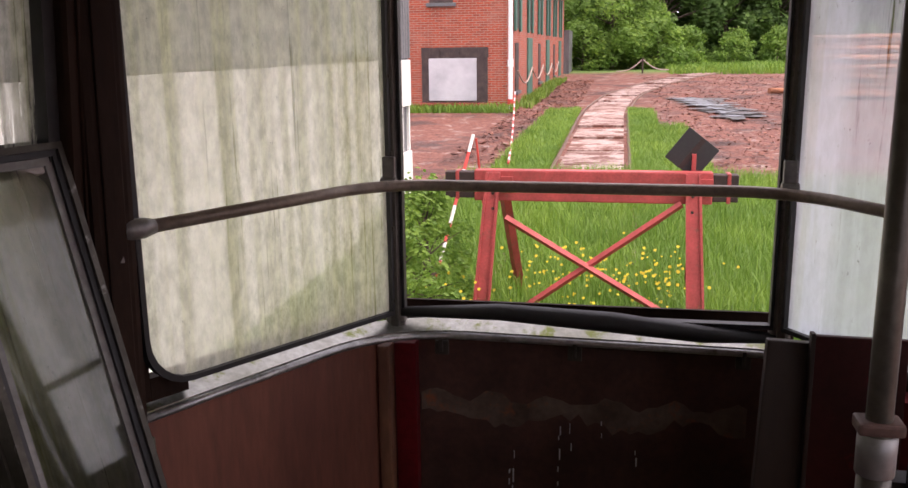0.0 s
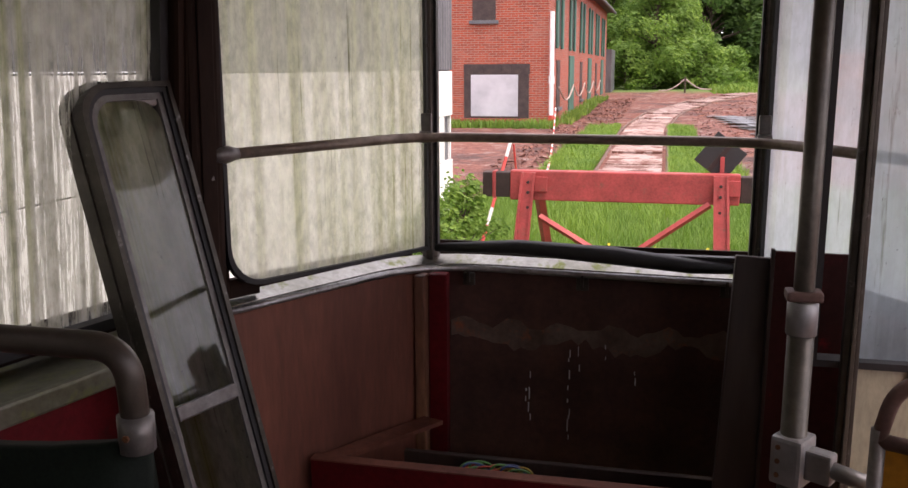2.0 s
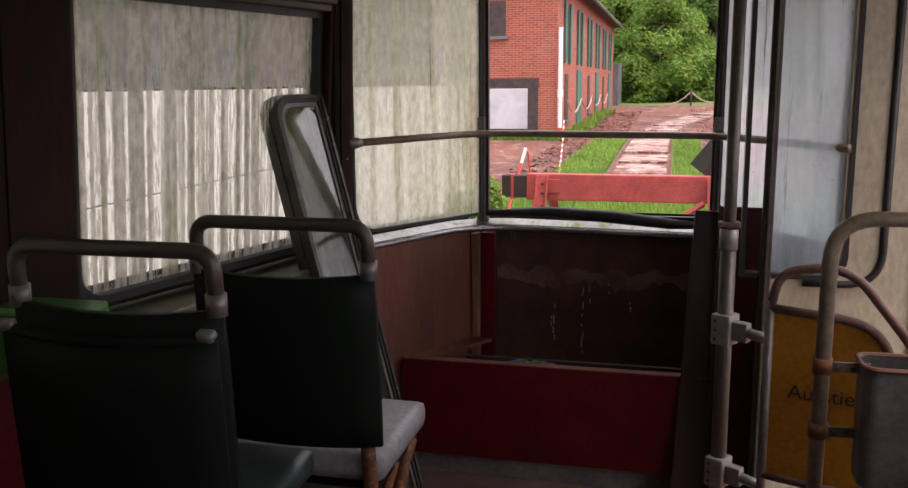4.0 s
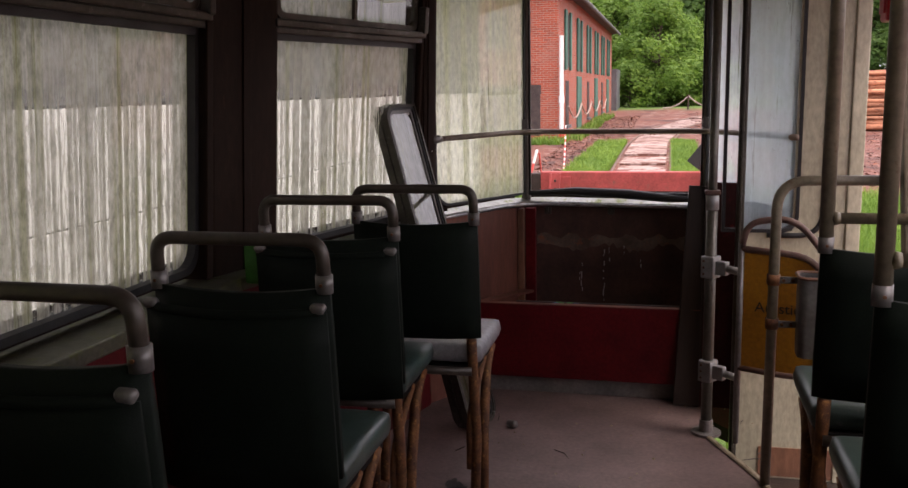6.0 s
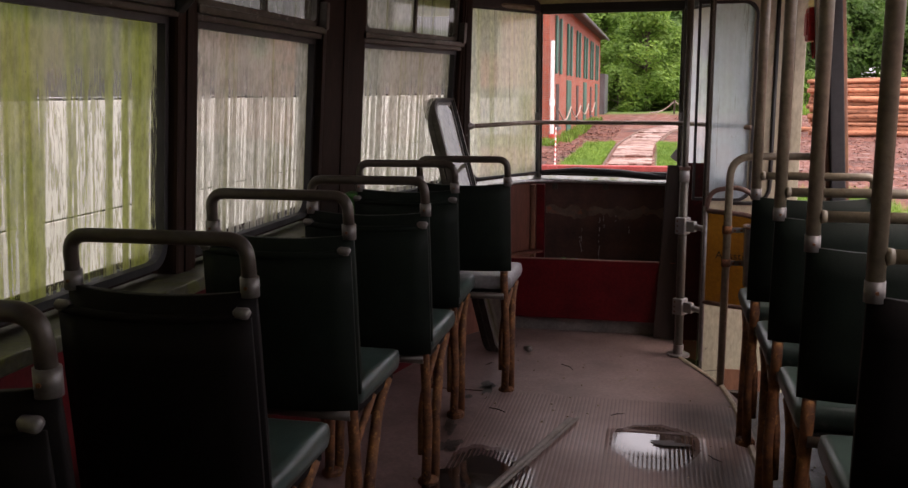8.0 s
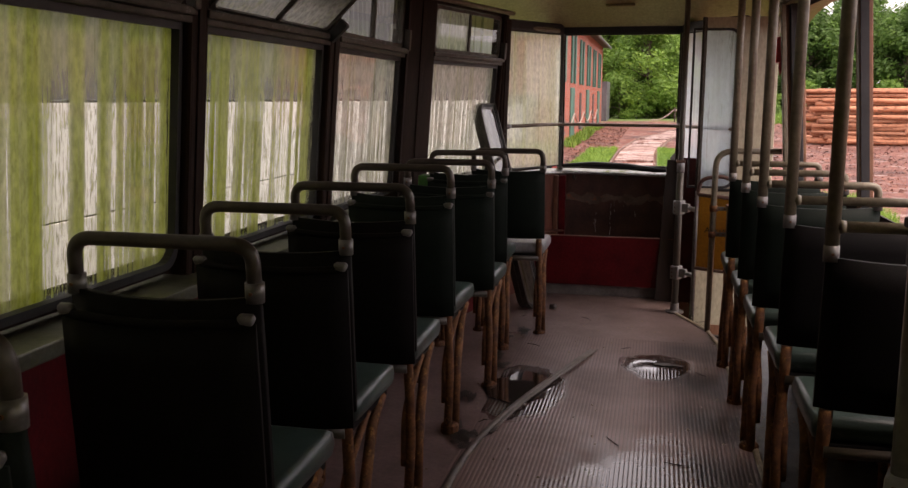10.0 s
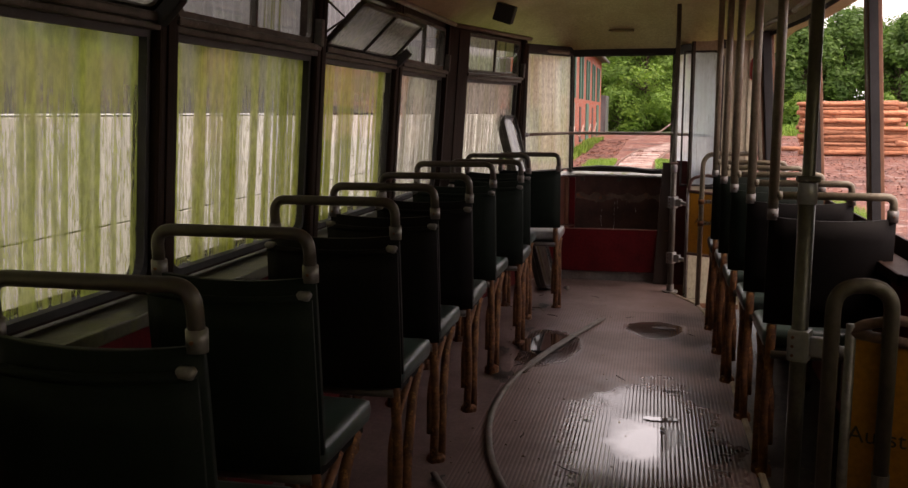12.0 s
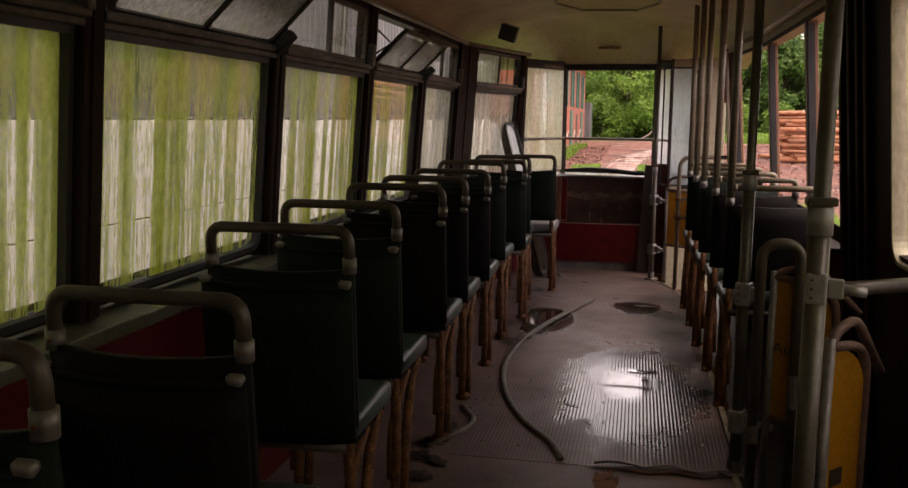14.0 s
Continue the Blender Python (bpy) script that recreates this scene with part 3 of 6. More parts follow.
floor = thing("floor", "brown ribbed rubber tram floor, damp and littered", "floor", kind="structure")
mat_floor = tagged(part("ribbed_mat", box(-0.37, 0.79, -3.05, 0.62, -0.03, 0.0), M_FLOOR, floor), "brown ribbed rubber mat")
part("front_mat", box(-0.62, 0.50, 0.62, 1.80, -0.031, -0.001), M_FLOORPLAIN, floor)
part("corner_mat", prism([(0.50, 0.62), (0.79, 0.62), (0.71, 0.93), (0.50, 1.42)], 0.03, pose(0, 0, -0.016, -90)), M_FLOORPLAIN, floor)
part("rear_mat", box(-0.37, 0.79, -8.6, -3.05, -0.032, -0.0015), M_FLOORPLAIN, floor)
part("seat_strip", box(-1.0, -0.37, -8.6, 0.62, -0.035, -0.006), M_FLOORPLAIN, floor)
part("corner_strip", box(-1.0, -0.62, 0.62, 1.70, -0.035, -0.006), M_FLOORPLAIN, floor)
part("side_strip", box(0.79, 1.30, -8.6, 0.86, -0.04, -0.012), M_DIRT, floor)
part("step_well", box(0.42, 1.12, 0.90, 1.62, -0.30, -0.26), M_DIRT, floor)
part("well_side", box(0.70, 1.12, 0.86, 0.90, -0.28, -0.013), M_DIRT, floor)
trim = thing("trim", "worn pale edging strip along the mat", "edging strip", kind="structure")
part("strip", tube([(0.50, 1.38, 0.004), (0.70, 0.93, 0.004), (0.745, 0.60, 0.004), (0.785, -0.2, 0.004)], 0.013, 6, flat=0.5), M_TRIM, trim)
part("strip", tube([(0.79, -0.72, 0.004), (0.805, -1.6, 0.004), (0.815, -2.68, 0.004)], 0.014, 6, flat=0.5), M_TRIM, trim)
part("strip", tube([(0.79, -3.0, 0.004), (0.79, -3.9, 0.004)], 0.014, 6, flat=0.5), M_TRIM, trim)


def tilted(degrees_, pivot):
    """The inward lean of a tram's side above the waist, about a level line at that height."""
    return pose(0, 0, pivot) @ pose(0, 0, 0, degrees_) @ pose(0, 0, -pivot)


WAIST = tilted(4.3, 1.60)


def wall_panel(name, p0, p1, mat, z0=-0.2, z1=Z_SILL - 0.05, thick=0.05, label="", skin=0.0):
    """A lower wall from p0 to p1; its inner face runs through both."""
    L = (Vector(p1) - Vector(p0)).length
    w = thing(name, label, "wall", kind="structure", m=along(p0, p1))
    part("lining", box(0, L, 0.0, thick, z0, z1), mat, w)
    part("outer_skin", box(0, L, thick + skin + 0.002, thick + skin + 0.012, z0 - 0.1, Z_SILL + 0.035), M_PILLAR, w)
    return w, L


def side_window(name, p0, p1, u0, u1, pane_mat, hopper="shut", upper=(M_GLASSDUST, M_GLASSCLEAN), inner=+1, label=""):
    """A tall fixed pane with rounded lower corners, a transom and a two-pane hopper above. The wall's left side is outside."""
    w = thing(name, label, "window", kind="structure", m=along(p0, p1) @ WAIST)
    out = rounded(u0, u1, Z_SILL, Z_TRANSOM, 0.07, "ab")
    part("rubber_seal", ring(out, 0.022, 0.045, pose(0, 0.02, 0)), M_RUBBER, w)
    part("pane", face(rounded(u0 + 0.012, u1 - 0.012, Z_SILL + 0.012, Z_TRANSOM - 0.012, 0.06, "ab"), pose(0, 0.024, 0)), pane_mat, w)
    bm = box(u0 - 0.01, u1 + 0.01, -0.028, 0.04, Z_TRANSOM, Z_TRANSOM + 0.022, 0.005)
    add_box(bm, u0 - 0.02, u1 + 0.02, -0.04, 0.02, Z_TRANSOM + 0.022, Z_TRANSOM + 0.048, 0.006)
    part("transom", bm, M_FRAME, w)
    tilt = pose(0, 0, Z_TRANSOM + 0.05, 42 if hopper == "open" else 0, 0, 0)
    hz = Z_TOP - Z_TRANSOM - 0.07
    hop = part("hopper_frame", ring(rounded(u0 + 0.01, u1 - 0.01, 0, hz, 0.03, "abcd"), 0.02, 0.022, tilt), M_FRAME, w)
    mid = (u0 + u1) / 2
    for a, c, g in ((u0 + 0.03, mid - 0.008, upper[0]), (mid + 0.008, u1 - 0.03, upper[1])):
        part("hopper_pane", face([(a, 0.02), (c, 0.02), (c, hz - 0.02), (a, hz - 0.02)], tilt), g, w)
    part("hopper_bar", box(mid - 0.009, mid + 0.009, -0.012, 0.012, 0.015, hz - 0.015), M_FRAME, w, m=tilt)
    part("catch", box(u1 - 0.012, u1 + 0.02, -0.05, -0.015, Z_TRANSOM + 0.04, Z_TRANSOM + 0.15, 0.006), M_FRAME, w)
    if hopper == "open":
        for u in (u0 + 0.01, u1 - 0.01):
            part("stay", tube([(u, -0.005, Z_TRANSOM + 0.10), (u, -0.10, Z_TRANSOM + 0.17), (u, 0.01, Z_TRANSOM + 0.26)], 0.006, 6), M_FRAME, w)
        part("catch", box(u1 - 0.03, u1 + 0.01, -0.06, -0.02, 0.0, 0.10, 0.006), M_RUBBER, w, m=tilt)
    return w


def pillar(name, p0, p1, u0, u1, mat, label, z0=Z_SILL - 0.04, z1=Z_TOP + 0.02, deep=0.06, proud=0.03, lean=WAIST):
    w = thing(name, label, "pillar", kind="structure", m=along(p0, p1) @ lean)
    bm = box(u0 + 0.004, u1 - 0.004, -proud, deep, z0, z1, 0.012)
    part("post", bm, mat, w)
    part("cover_strip", box((u0 + u1) / 2 - 0.018, (u0 + u1) / 2 + 0.018, -proud - 0.006, -proud + 0.002, z0 + 0.01, z1, 0.003), mat, w)
    return w


def ledge(name, pts, label, wide=0.075, z=Z_SILL - 0.03, mat=None, outer=0.03):
    """A sloping sill along the wall with a rolled metal edge."""
    w = thing(name, label, "window sill", kind="structure")
    for p0, p1 in zip(pts, pts[1:]):
        L = (Vector(p1) - Vector(p0)).length
        bm = bmesh.new()
        add_box(bm, 0, L, -wide, outer, z - 0.012, z + 0.006, 0.004)
        add_box(bm, 0, L, -wide - 0.008, -wide + 0.010, z - 0.03, z + 0.010, 0.005)
        part("sill_board", bm, mat or M_SILL, w, m=along(p0, p1))
    return w


A0, A1, A2 = LEFT
wall_panel("wall_west", A0, A1, M_RED, label="dark red painted lower side wall of the tram", skin=0.07)
wall_panel("wall_west_front", A1, A2, M_RED, label="dark red tapering lower side wall of the tram", skin=0.07)
ledge("sill_west", [A0, A1, A2], "mossy grey window sill along the side wall", outer=0.11)
LEFT_BAYS = [(-0.80, 0.225, M_GLASSDUST, "shut"), (-1.97, -0.93, M_GLASSMOSS, "open"), (-3.17, -2.08, M_GLASSMOSS, "shut"), (-4.39, -3.28, M_GLASSALGAE, "open"),
             (-5.62, -4.49, M_GLASSALGAE, "shut"), (-6.84, -5.72, M_GLASSALGAE, "shut"), (-8.06, -6.95, M_GLASSALGAE, "shut")]
for i, (y0, y1, g, hop) in enumerate(LEFT_BAYS):
    up = (M_GLASSCLEAN, M_GLASSCLEAN) if i in (0, 2) else (M_GLASSDUST, M_GLASSDUST)
    side_window("window_%d" % (i + 2), A0, A1, y0 + 8.6, y1 + 8.6, g, hop, up,
                label="tall algae-streaked side window with %s upper hopper" % ("an opened" if hop == "open" else "a closed"))
    y2 = LEFT_BAYS[i + 1][1] if i + 1 < len(LEFT_BAYS) else -8.6
    pillar("pillar_west_%d" % (i + 1), A0, A1, y2 + 8.6, y0 + 8.6, M_PILLAR, "dark brown window pillar, scuffed")
pillar("pillar_west_0", A0, A1, 8.822, 8.85, M_PILLAR, "dark brown window pillar, scuffed")
pillar("pillar_west_wide", A1, A2, 0.0, 0.325, M_PILLAR, "broad dark brown pillar beside the end window")
pillar("pillar_west_end", A1, A2, 1.258, 1.335, M_PILLAR, "dark brown pillar behind the corner post")
side_window("window_1", A1, A2, 0.325, 1.262, M_GLASSDUST, "shut", (M_GLASSDUST, M_GLASSCLEAN), label="lime-clouded side window near the tram end")

# ---- the tram's end: three panes round a curved front ----
F = [(-0.70, 1.52), (-0.345, 2.12), (0.51, 2.12), (0.86, 1.60)]
Z_HEAD = 1.86
pillar("pillar_corner", (-0.70, 1.52), (-0.345, 2.12), -0.03, 0.055, M_PILLAR, "dark brown corner pillar of the tram end", z0=-0.02, z1=1.92, lean=tilted(2.5, 1.3))


def front_pane(name, p0, p1, mat, corners, label, u0=0.03, u1=0.03):
    L = (Vector(p1) - Vector(p0)).length
    w = thing(name, label, "window", kind="structure", m=along(p0, p1))
    part("rubber_seal", ring(rounded(u0, L - u1, Z_SILL + 0.03, Z_HEAD, 0.09, corners), 0.010, 0.024), M_RUBBER, w)
    if mat:
        part("pane", face(rounded(u0 + 0.01, L - u1 - 0.01, Z_SILL + 0.04, Z_HEAD - 0.01, 0.08, corners)), mat, w)
    return w


fw = front_pane("window_front_west", F[0], F[1], M_GLASSFROST, "a", "frosted dirty front side pane with a rubber seal", u0=0.055, u1=0.013)
bm = box(-0.02, 0.072, 0.014, 0.032, Z_SILL + 0.004, Z_SILL + 0.13)
add_box(bm, 0.073, 0.15, 0.014, 0.032, Z_SILL + 0.004, Z_SILL + 0.048)
part("corner_piece", bm, M_PILLAR, fw)
front_pane("window_front", F[1], F[2], None, "", "open front window without glass, rubber seal sagging", 0.013, 0.013)
front_pane("window_front_east", F[2], F[3], M_GLASSBLUE, "", "hazy bluish front side pane", u0=0.013)
for i, (x, y) in enumerate((F[1], F[2])):
    w = thing("mullion_%d" % (i + 1), "grey riveted window mullion of the tram front", "mullion", kind="structure", m=pose(x, y, 0))
    part("strip", box(-0.022, 0.022, -0.012, 0.02, Z_SILL - 0.01, Z_HEAD + 0.03, 0.006), M_MULLION, w)
    part("cover", box(-0.009, 0.009, -0.02, -0.010, Z_SILL - 0.01, Z_HEAD + 0.03, 0.004), M_POLE, w)
    for k in range(6):
        part("rivet", box(-0.005, 0.005, -0.024, -0.018, 0.93 + 0.17 * k, 0.94 + 0.17 * k, 0.002), M_FRAME, w)
part("sagging_seal", tube([(0.015, -0.005, 0.905), (0.245, -0.02, 0.918), (0.495, -0.02, 0.905), (0.695, -0.015, 0.885), (0.845, -0.005, 0.88)], [0.012, 0.02, 0.024, 0.02, 0.012], 8),
     M_RUBBER, bpy.data.objects["window_front"], smooth=True)

sillf = thing("sill_front", "bent shiny aluminium sill along the tram front", "window sill", kind="structure")
curve = fillet([(-0.715, 1.52, 0.862), (-0.37, 2.125, 0.870), (0.51, 2.13, 0.855), (0.60, 2.02, 0.855)], 0.2, 8)
bm = bmesh.new()
inner = [p + Vector((0.002, -0.006, -0.004)) for p in curve]
outer_ = [p + Vector((-0.02, 0.035, 0.014)) for p in curve]
va = [[bm.verts.new(p + Vector((0, 0, dz))) for p in line] for line, dz in ((inner, 0), (outer_, 0), (outer_, -0.015), (inner, -0.020))]
for j in range(4):
    for i in range(len(curve) - 1):
        bm.faces.new((va[j][i], va[j][i + 1], va[(j + 1) % 4][i + 1], va[(j + 1) % 4][i]))
part("sill_board", bm, M_SILLF, sillf)
part("rolled_edge", tube([p + Vector((0, 0, -0.012)) for p in inner], 0.009, 8), M_ALU, sillf, smooth=True)
for x in (-0.24, 0.07, 0.44):
    bm = box(x - 0.016, x + 0.016, 2.125, 2.14, 0.80, 0.835, 0.003)
    add_box(bm, x - 0.004, x + 0.004, 2.113, 2.127, 0.81, 0.845, 0.002)
    part("bracket", bm, M_FRAME, sillf)

wall_panel("wall_front_west", (-0.715, 1.52), (-0.365, 2.13), M_FADED, label="faded brownish red lower lining of the tram end", z1=0.84)
wall_panel("wall_front", (-0.38, 2.17), (0.56, 2.17), M_SOOT, label="sooty black front lining with rust and drips", z1=0.84)
wall_panel("wall_front_east", (0.52, 2.12), (0.90, 1.62), M_RED, label="dark red lower lining of the tram end", z1=0.84)
drips = thing("drips", "white paint runs on the black lining", "stain", kind="structure")
rd = random.Random(12)
for x0, hi_, lo_ in ((0.035, 0.62, 0.36), (0.062, 0.63, 0.55), (-0.075, 0.55, 0.42), (-0.085, 0.50, 0.44), (0.135, 0.64, 0.60), (0.215, 0.57, 0.52)):
    z = hi_
    while z > lo_:
        h, w_ = rd.uniform(0.008, 0.035), rd.uniform(0.0012, 0.0035)
        x = x0 + rd.uniform(-0.004, 0.004)
        part("run", box(x, x + w_, 2.164, 2.1685, z - h, z), M_BOARD, drips)
        z -= h + rd.uniform(0.0, 0.03)
band = thing("rust_band", "peeling rusty strip across the black lining", "stain", kind="structure")
r = random.Random(5)
bm = bmesh.new()
up_ = [(-0.30 + 0.02 * i, 0.685 + 0.012 * sin(i * 0.9) + r.uniform(-0.006, 0.006)) for i in range(39)]
dn_ = [(x, 0.63 + 0.016 * sin(i * 0.45) + r.uniform(-0.012, 0.012)) for i, (x, z) in enumerate(up_)]
vu = [bm.verts.new((x, 2.167, z)) for x, z in up_]
vd = [bm.verts.new((x, 2.167, z)) for x, z in dn_]
for i in range(38):
    bm.faces.new((vu[i], vu[i + 1], vd[i + 1], vd[i]))
part("patch", bm, M_BAND, band)
corner = thing("corner_batten", "brown edge batten of the front recess", "batten", kind="structure")
part("batten", box(-0.385, -0.355, 2.08, 2.13, 0.30, 0.83, 0.006), M_RUSTPOST, corner)
part("batten", box(-0.35, -0.30, 2.11, 2.15, 0.30, 0.83, 0.004), M_RED, corner)

chest = thing("front_box", "low dark red box open at the top, below the front window", "box", kind="structure")
part("front_board", box(-0.56, 0.60, 1.735, 1.765, 0.08, 0.43, 0.004), M_RED, chest)
part("top_edge", box(-0.56, 0.60, 1.732, 1.768, 0.4295, 0.434, 0.0015), M_FADED, chest)
part("kick_strip", box(-0.56, 0.58, 1.77, 1.79, 0.0, 0.085), M_KICK, chest)
part("side_ledge", prism([(-0.56, 1.76), (-0.50, 1.76), (-0.30, 2.06), (-0.36, 2.08)], 0.012, pose(0, 0, 0.42, -90)), M_FADED, chest)
part("inner_plank", box(-0.36, 0.5, 1.88, 1.90, 0.36, 0.41, 0.003), M_WOOD, chest)
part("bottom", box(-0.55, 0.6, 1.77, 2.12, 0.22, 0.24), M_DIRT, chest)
wires = thing("cable_bundle", "coloured loose cable ends in the box", "cables")
for k, col in enumerate(((0.5, 0.08, 0.05), (0.1, 0.3, 0.08), (0.45, 0.3, 0.04), (0.08, 0.12, 0.3))):
    mw = surface("wire_%d" % k, col, tuple(c * 0.6 for c in col), 0.4)
    for j in range(5):
        x, y = -0.22 + 0.16 * rng.random(), 1.80 + 0.04 * rng.random()
        part("wire", tube(fillet([(x, y, 0.30), (x + 0.01, y, 0.405 + 0.025 * rng.random()), (x + 0.07, y + 0.02, 0.415), (x + 0.10, y + 0.03, 0.30)], 0.06), 0.003, 6), mw, wires, smooth=True)

# head beam and ceiling
def vault(x):
    return 1.955 + 0.315 * max(0.0, 1 - (abs(x - 0.05) / 1.10) ** 2.4) ** 0.62


def ceiling_z(x, y):
    z = vault(x)
    if y > 1.15:
        t = min(1.0, (y - 1.15) / 1.0)
        z = z + (1.865 - z) * t ** 2.3
    return z


xs = [-1.10 + 2.42 * i / 28 for i in range(29)]
ys = [-8.6 + 1.22 * i for i in range(8)] + [0.25 + 0.1 * i for i in range(21)]
verts, faces = [], []
for dz in (0.0, 0.05):
    for y in ys:
        for x in xs:
            verts.append((x, y, ceiling_z(x, y) + dz))
nx, ny = len(xs), len(ys)
for q in range(2):
    o = q * nx * ny
    for j in range(ny - 1):
        for i in range(nx - 1):
            a = o + j * nx + i
            faces.append((a, a + 1, a + nx + 1, a + nx))
ceiling = tagged(raw("ceiling", verts, faces, M_CEIL, smooth=True), "yellowed cream vaulted tram ceiling", "ceiling", kind="structure")
head = thing("head_rail", "dark beam above the front windows", "beam", kind="structure")
for p0, p1 in zip(F, F[1:]):
    part("beam", box(-0.02, (Vector(p1) - Vector(p0)).length + 0.02, -0.02, 0.05, Z_HEAD, Z_HEAD + 0.07, 0.01), M_RUBBER, head, m=along(p0, p1))
part("blind_roll", tube([(-0.62, 1.70, 1.885), (-0.36, 1.98, 1.875)], 0.016, 8), M_OCHRE, head)
for nm, p0, p1 in (("cornice_west", A0, A1), ("cornice_west_front", A1, A2)):
    w = thing(nm, "painted cornice above the side windows", "cornice", kind="structure", m=along(p0, p1))
    L = (Vector(p1) - Vector(p0)).length
    part("board", box(0, L, -0.03, 0.05, Z_TOP - 0.015, Z_TOP + 0.03, 0.006), M_PILLAR, w)
    part("conduit", tube([(0, -0.09, Z_TOP + 0.005), (L, -0.09, Z_TOP + 0.005)], 0.016, 8), M_OCHRE, w, smooth=True)
hatch = thing("ceiling_hatch", "raised border strip of a ceiling panel", "ceiling panel", kind="structure")
hp = [(-0.28, -3.0), (-0.28, 0.35), (-0.12, 0.86), (0.32, 0.90), (0.48, 0.40), (0.48, -3.0)]
part("border", tube([(x, y, ceiling_z(x, y) - 0.004) for x, y in hp], 0.011, 8), M_OCHRE, hatch)
vent = thing("ceiling_vent", "small cream cover plate on the ceiling end", "cover plate", kind="structure")
part("plate", box(-0.10, 0.10, -0.01, 0.006, -0.03, 0.03, 0.004), M_CEIL, vent, m=pose(0.07, 1.92, ceiling_z(0.07, 1.92) - 0.008, -62, 0, 0))
speaker = thing("loudspeaker", "dark slanted loudspeaker box under the ceiling", "loudspeaker")
part("box", box(-0.07, 0.07, -0.05, 0.05, -0.075, 0.05, 0.008), M_RUBBER, speaker, m=pose(-0.71, 0.86, 2.10, 10, 18, 0))

# back of the car: unseen, added so light enters only by the windows
tail = thing("wall_south", "unseen dark tail wall closing the tram to light", "wall", kind="structure")
part("lining", box(-1.12, 1.32, -8.65, -8.6, -0.2, 2.3), M_PILLAR, tail)

# ---- the right side: open windows without glass, doors ----
XR, XD = 1.25, 1.13
EAST = pose(XR, 0, 1.12) @ pose(0, 0, 0, 0, -4.3) @ pose(-XR, 0, -1.12)
wall_panel("wall_east", (XR, -0.20), (XR, -2.46), M_RED, label="dark red lower side wall below the open windows")
wall_panel("wall_east_front", (XD + 0.02, 0.80), (XR, -0.20), M_RED, label="dark red tapering lower side wall beside the entrance")
wall_panel("wall_east_back", (XR, -4.75), (XR, -8.6), M_RED, label="dark red lower side wall")
ledge("sill_east", [(XD + 0.02, 0.80), (XR, -0.20), (XR, -2.46)], "dark window sill of the glassless windows", mat=M_PILLAR)
cor = thing("cornice_east", "painted cornice above the open windows", "cornice", kind="structure")
for p0, p1 in (((XD, 1.62), (XD, 0.80)), ((XD, 0.80), (XR - 0.045, -0.20)), ((XR - 0.045, -0.20), (XR - 0.045, -8.6))):
    L = (Vector(p1) - Vector(p0)).length
    part("board", box(0, L, -0.03, 0.06, 1.89, 1.98, 0.006), M_CEIL, cor, m=along(p0, p1))
    part("drip_rail", box(0, L, -0.04, -0.03, 1.885, 1.91, 0.003), M_PILLAR, cor, m=along(p0, p1))
    part("conduit", tube([(0, -0.10, 1.945), (L, -0.10, 1.945)], 0.016, 8), M_OCHRE, cor, smooth=True, m=along(p0, p1))
for y in (-0.33, -1.68):
    w = thing("pillar_east", "slim rusty red-brown window post", "window post", kind="structure", m=EAST @ pose(XR, y, 0))
    part("post", box(-0.025, 0.03, -0.040, 0.040, Z_SILL - 0.03, 1.90, 0.006), M_RUSTPOST, w)
    part("edge_strip", box(-0.029, -0.025, -0.034, -0.010, Z_SILL, 1.89, 0.001), M_OCHRE, w)
    part("seal", box(-0.022, 0.012, -0.049, -0.041, Z_SILL, 1.88), M_RUBBER, w)
w = thing("door_post", "rusty red-brown door post with ochre edge", "door post", kind="structure", m=pose(XD - XR, 0, 0) @ EAST)
part("post", box(XR - 0.05, XR + 0.05, 0.80, 0.93, -0.25, 1.92, 0.01), M_RUSTPOST, w)
part("edge_strip", box(XR - 0.075, XR - 0.05, 0.775, 0.83, -0.2, 1.92, 0.006), M_OCHRE, w)
part("seal", box(XR - 0.03, XR + 0.03, 0.765, 0.80, 0.85, 1.92, 0.006), M_RUBBER, w)
hand = thing("emergency_box", "bright red emergency box on the door post", "box")
part("case", box(XD - 0.14, XD - 0.08, 0.84, 0.93, 1.60, 1.745, 0.01), M_REDBOX, hand)
part("cover", box(XD - 0.146, XD - 0.139, 0.852, 0.918, 1.625, 1.72, 0.003), M_REDBOX, hand)
part("bracket", box(XD - 0.082, XD - 0.04, 0.86, 0.90, 1.64, 1.70, 0.003), M_FRAME, hand)
part("loop", tube(fillet([(XD - 0.11, 0.84, 1.61), (XD - 0.11, 0.82, 1.55), (XD - 0.11, 0.87, 1.52), (XD - 0.11, 0.90, 1.60)], 0.03), 0.004, 6), M_REDBOX, hand)

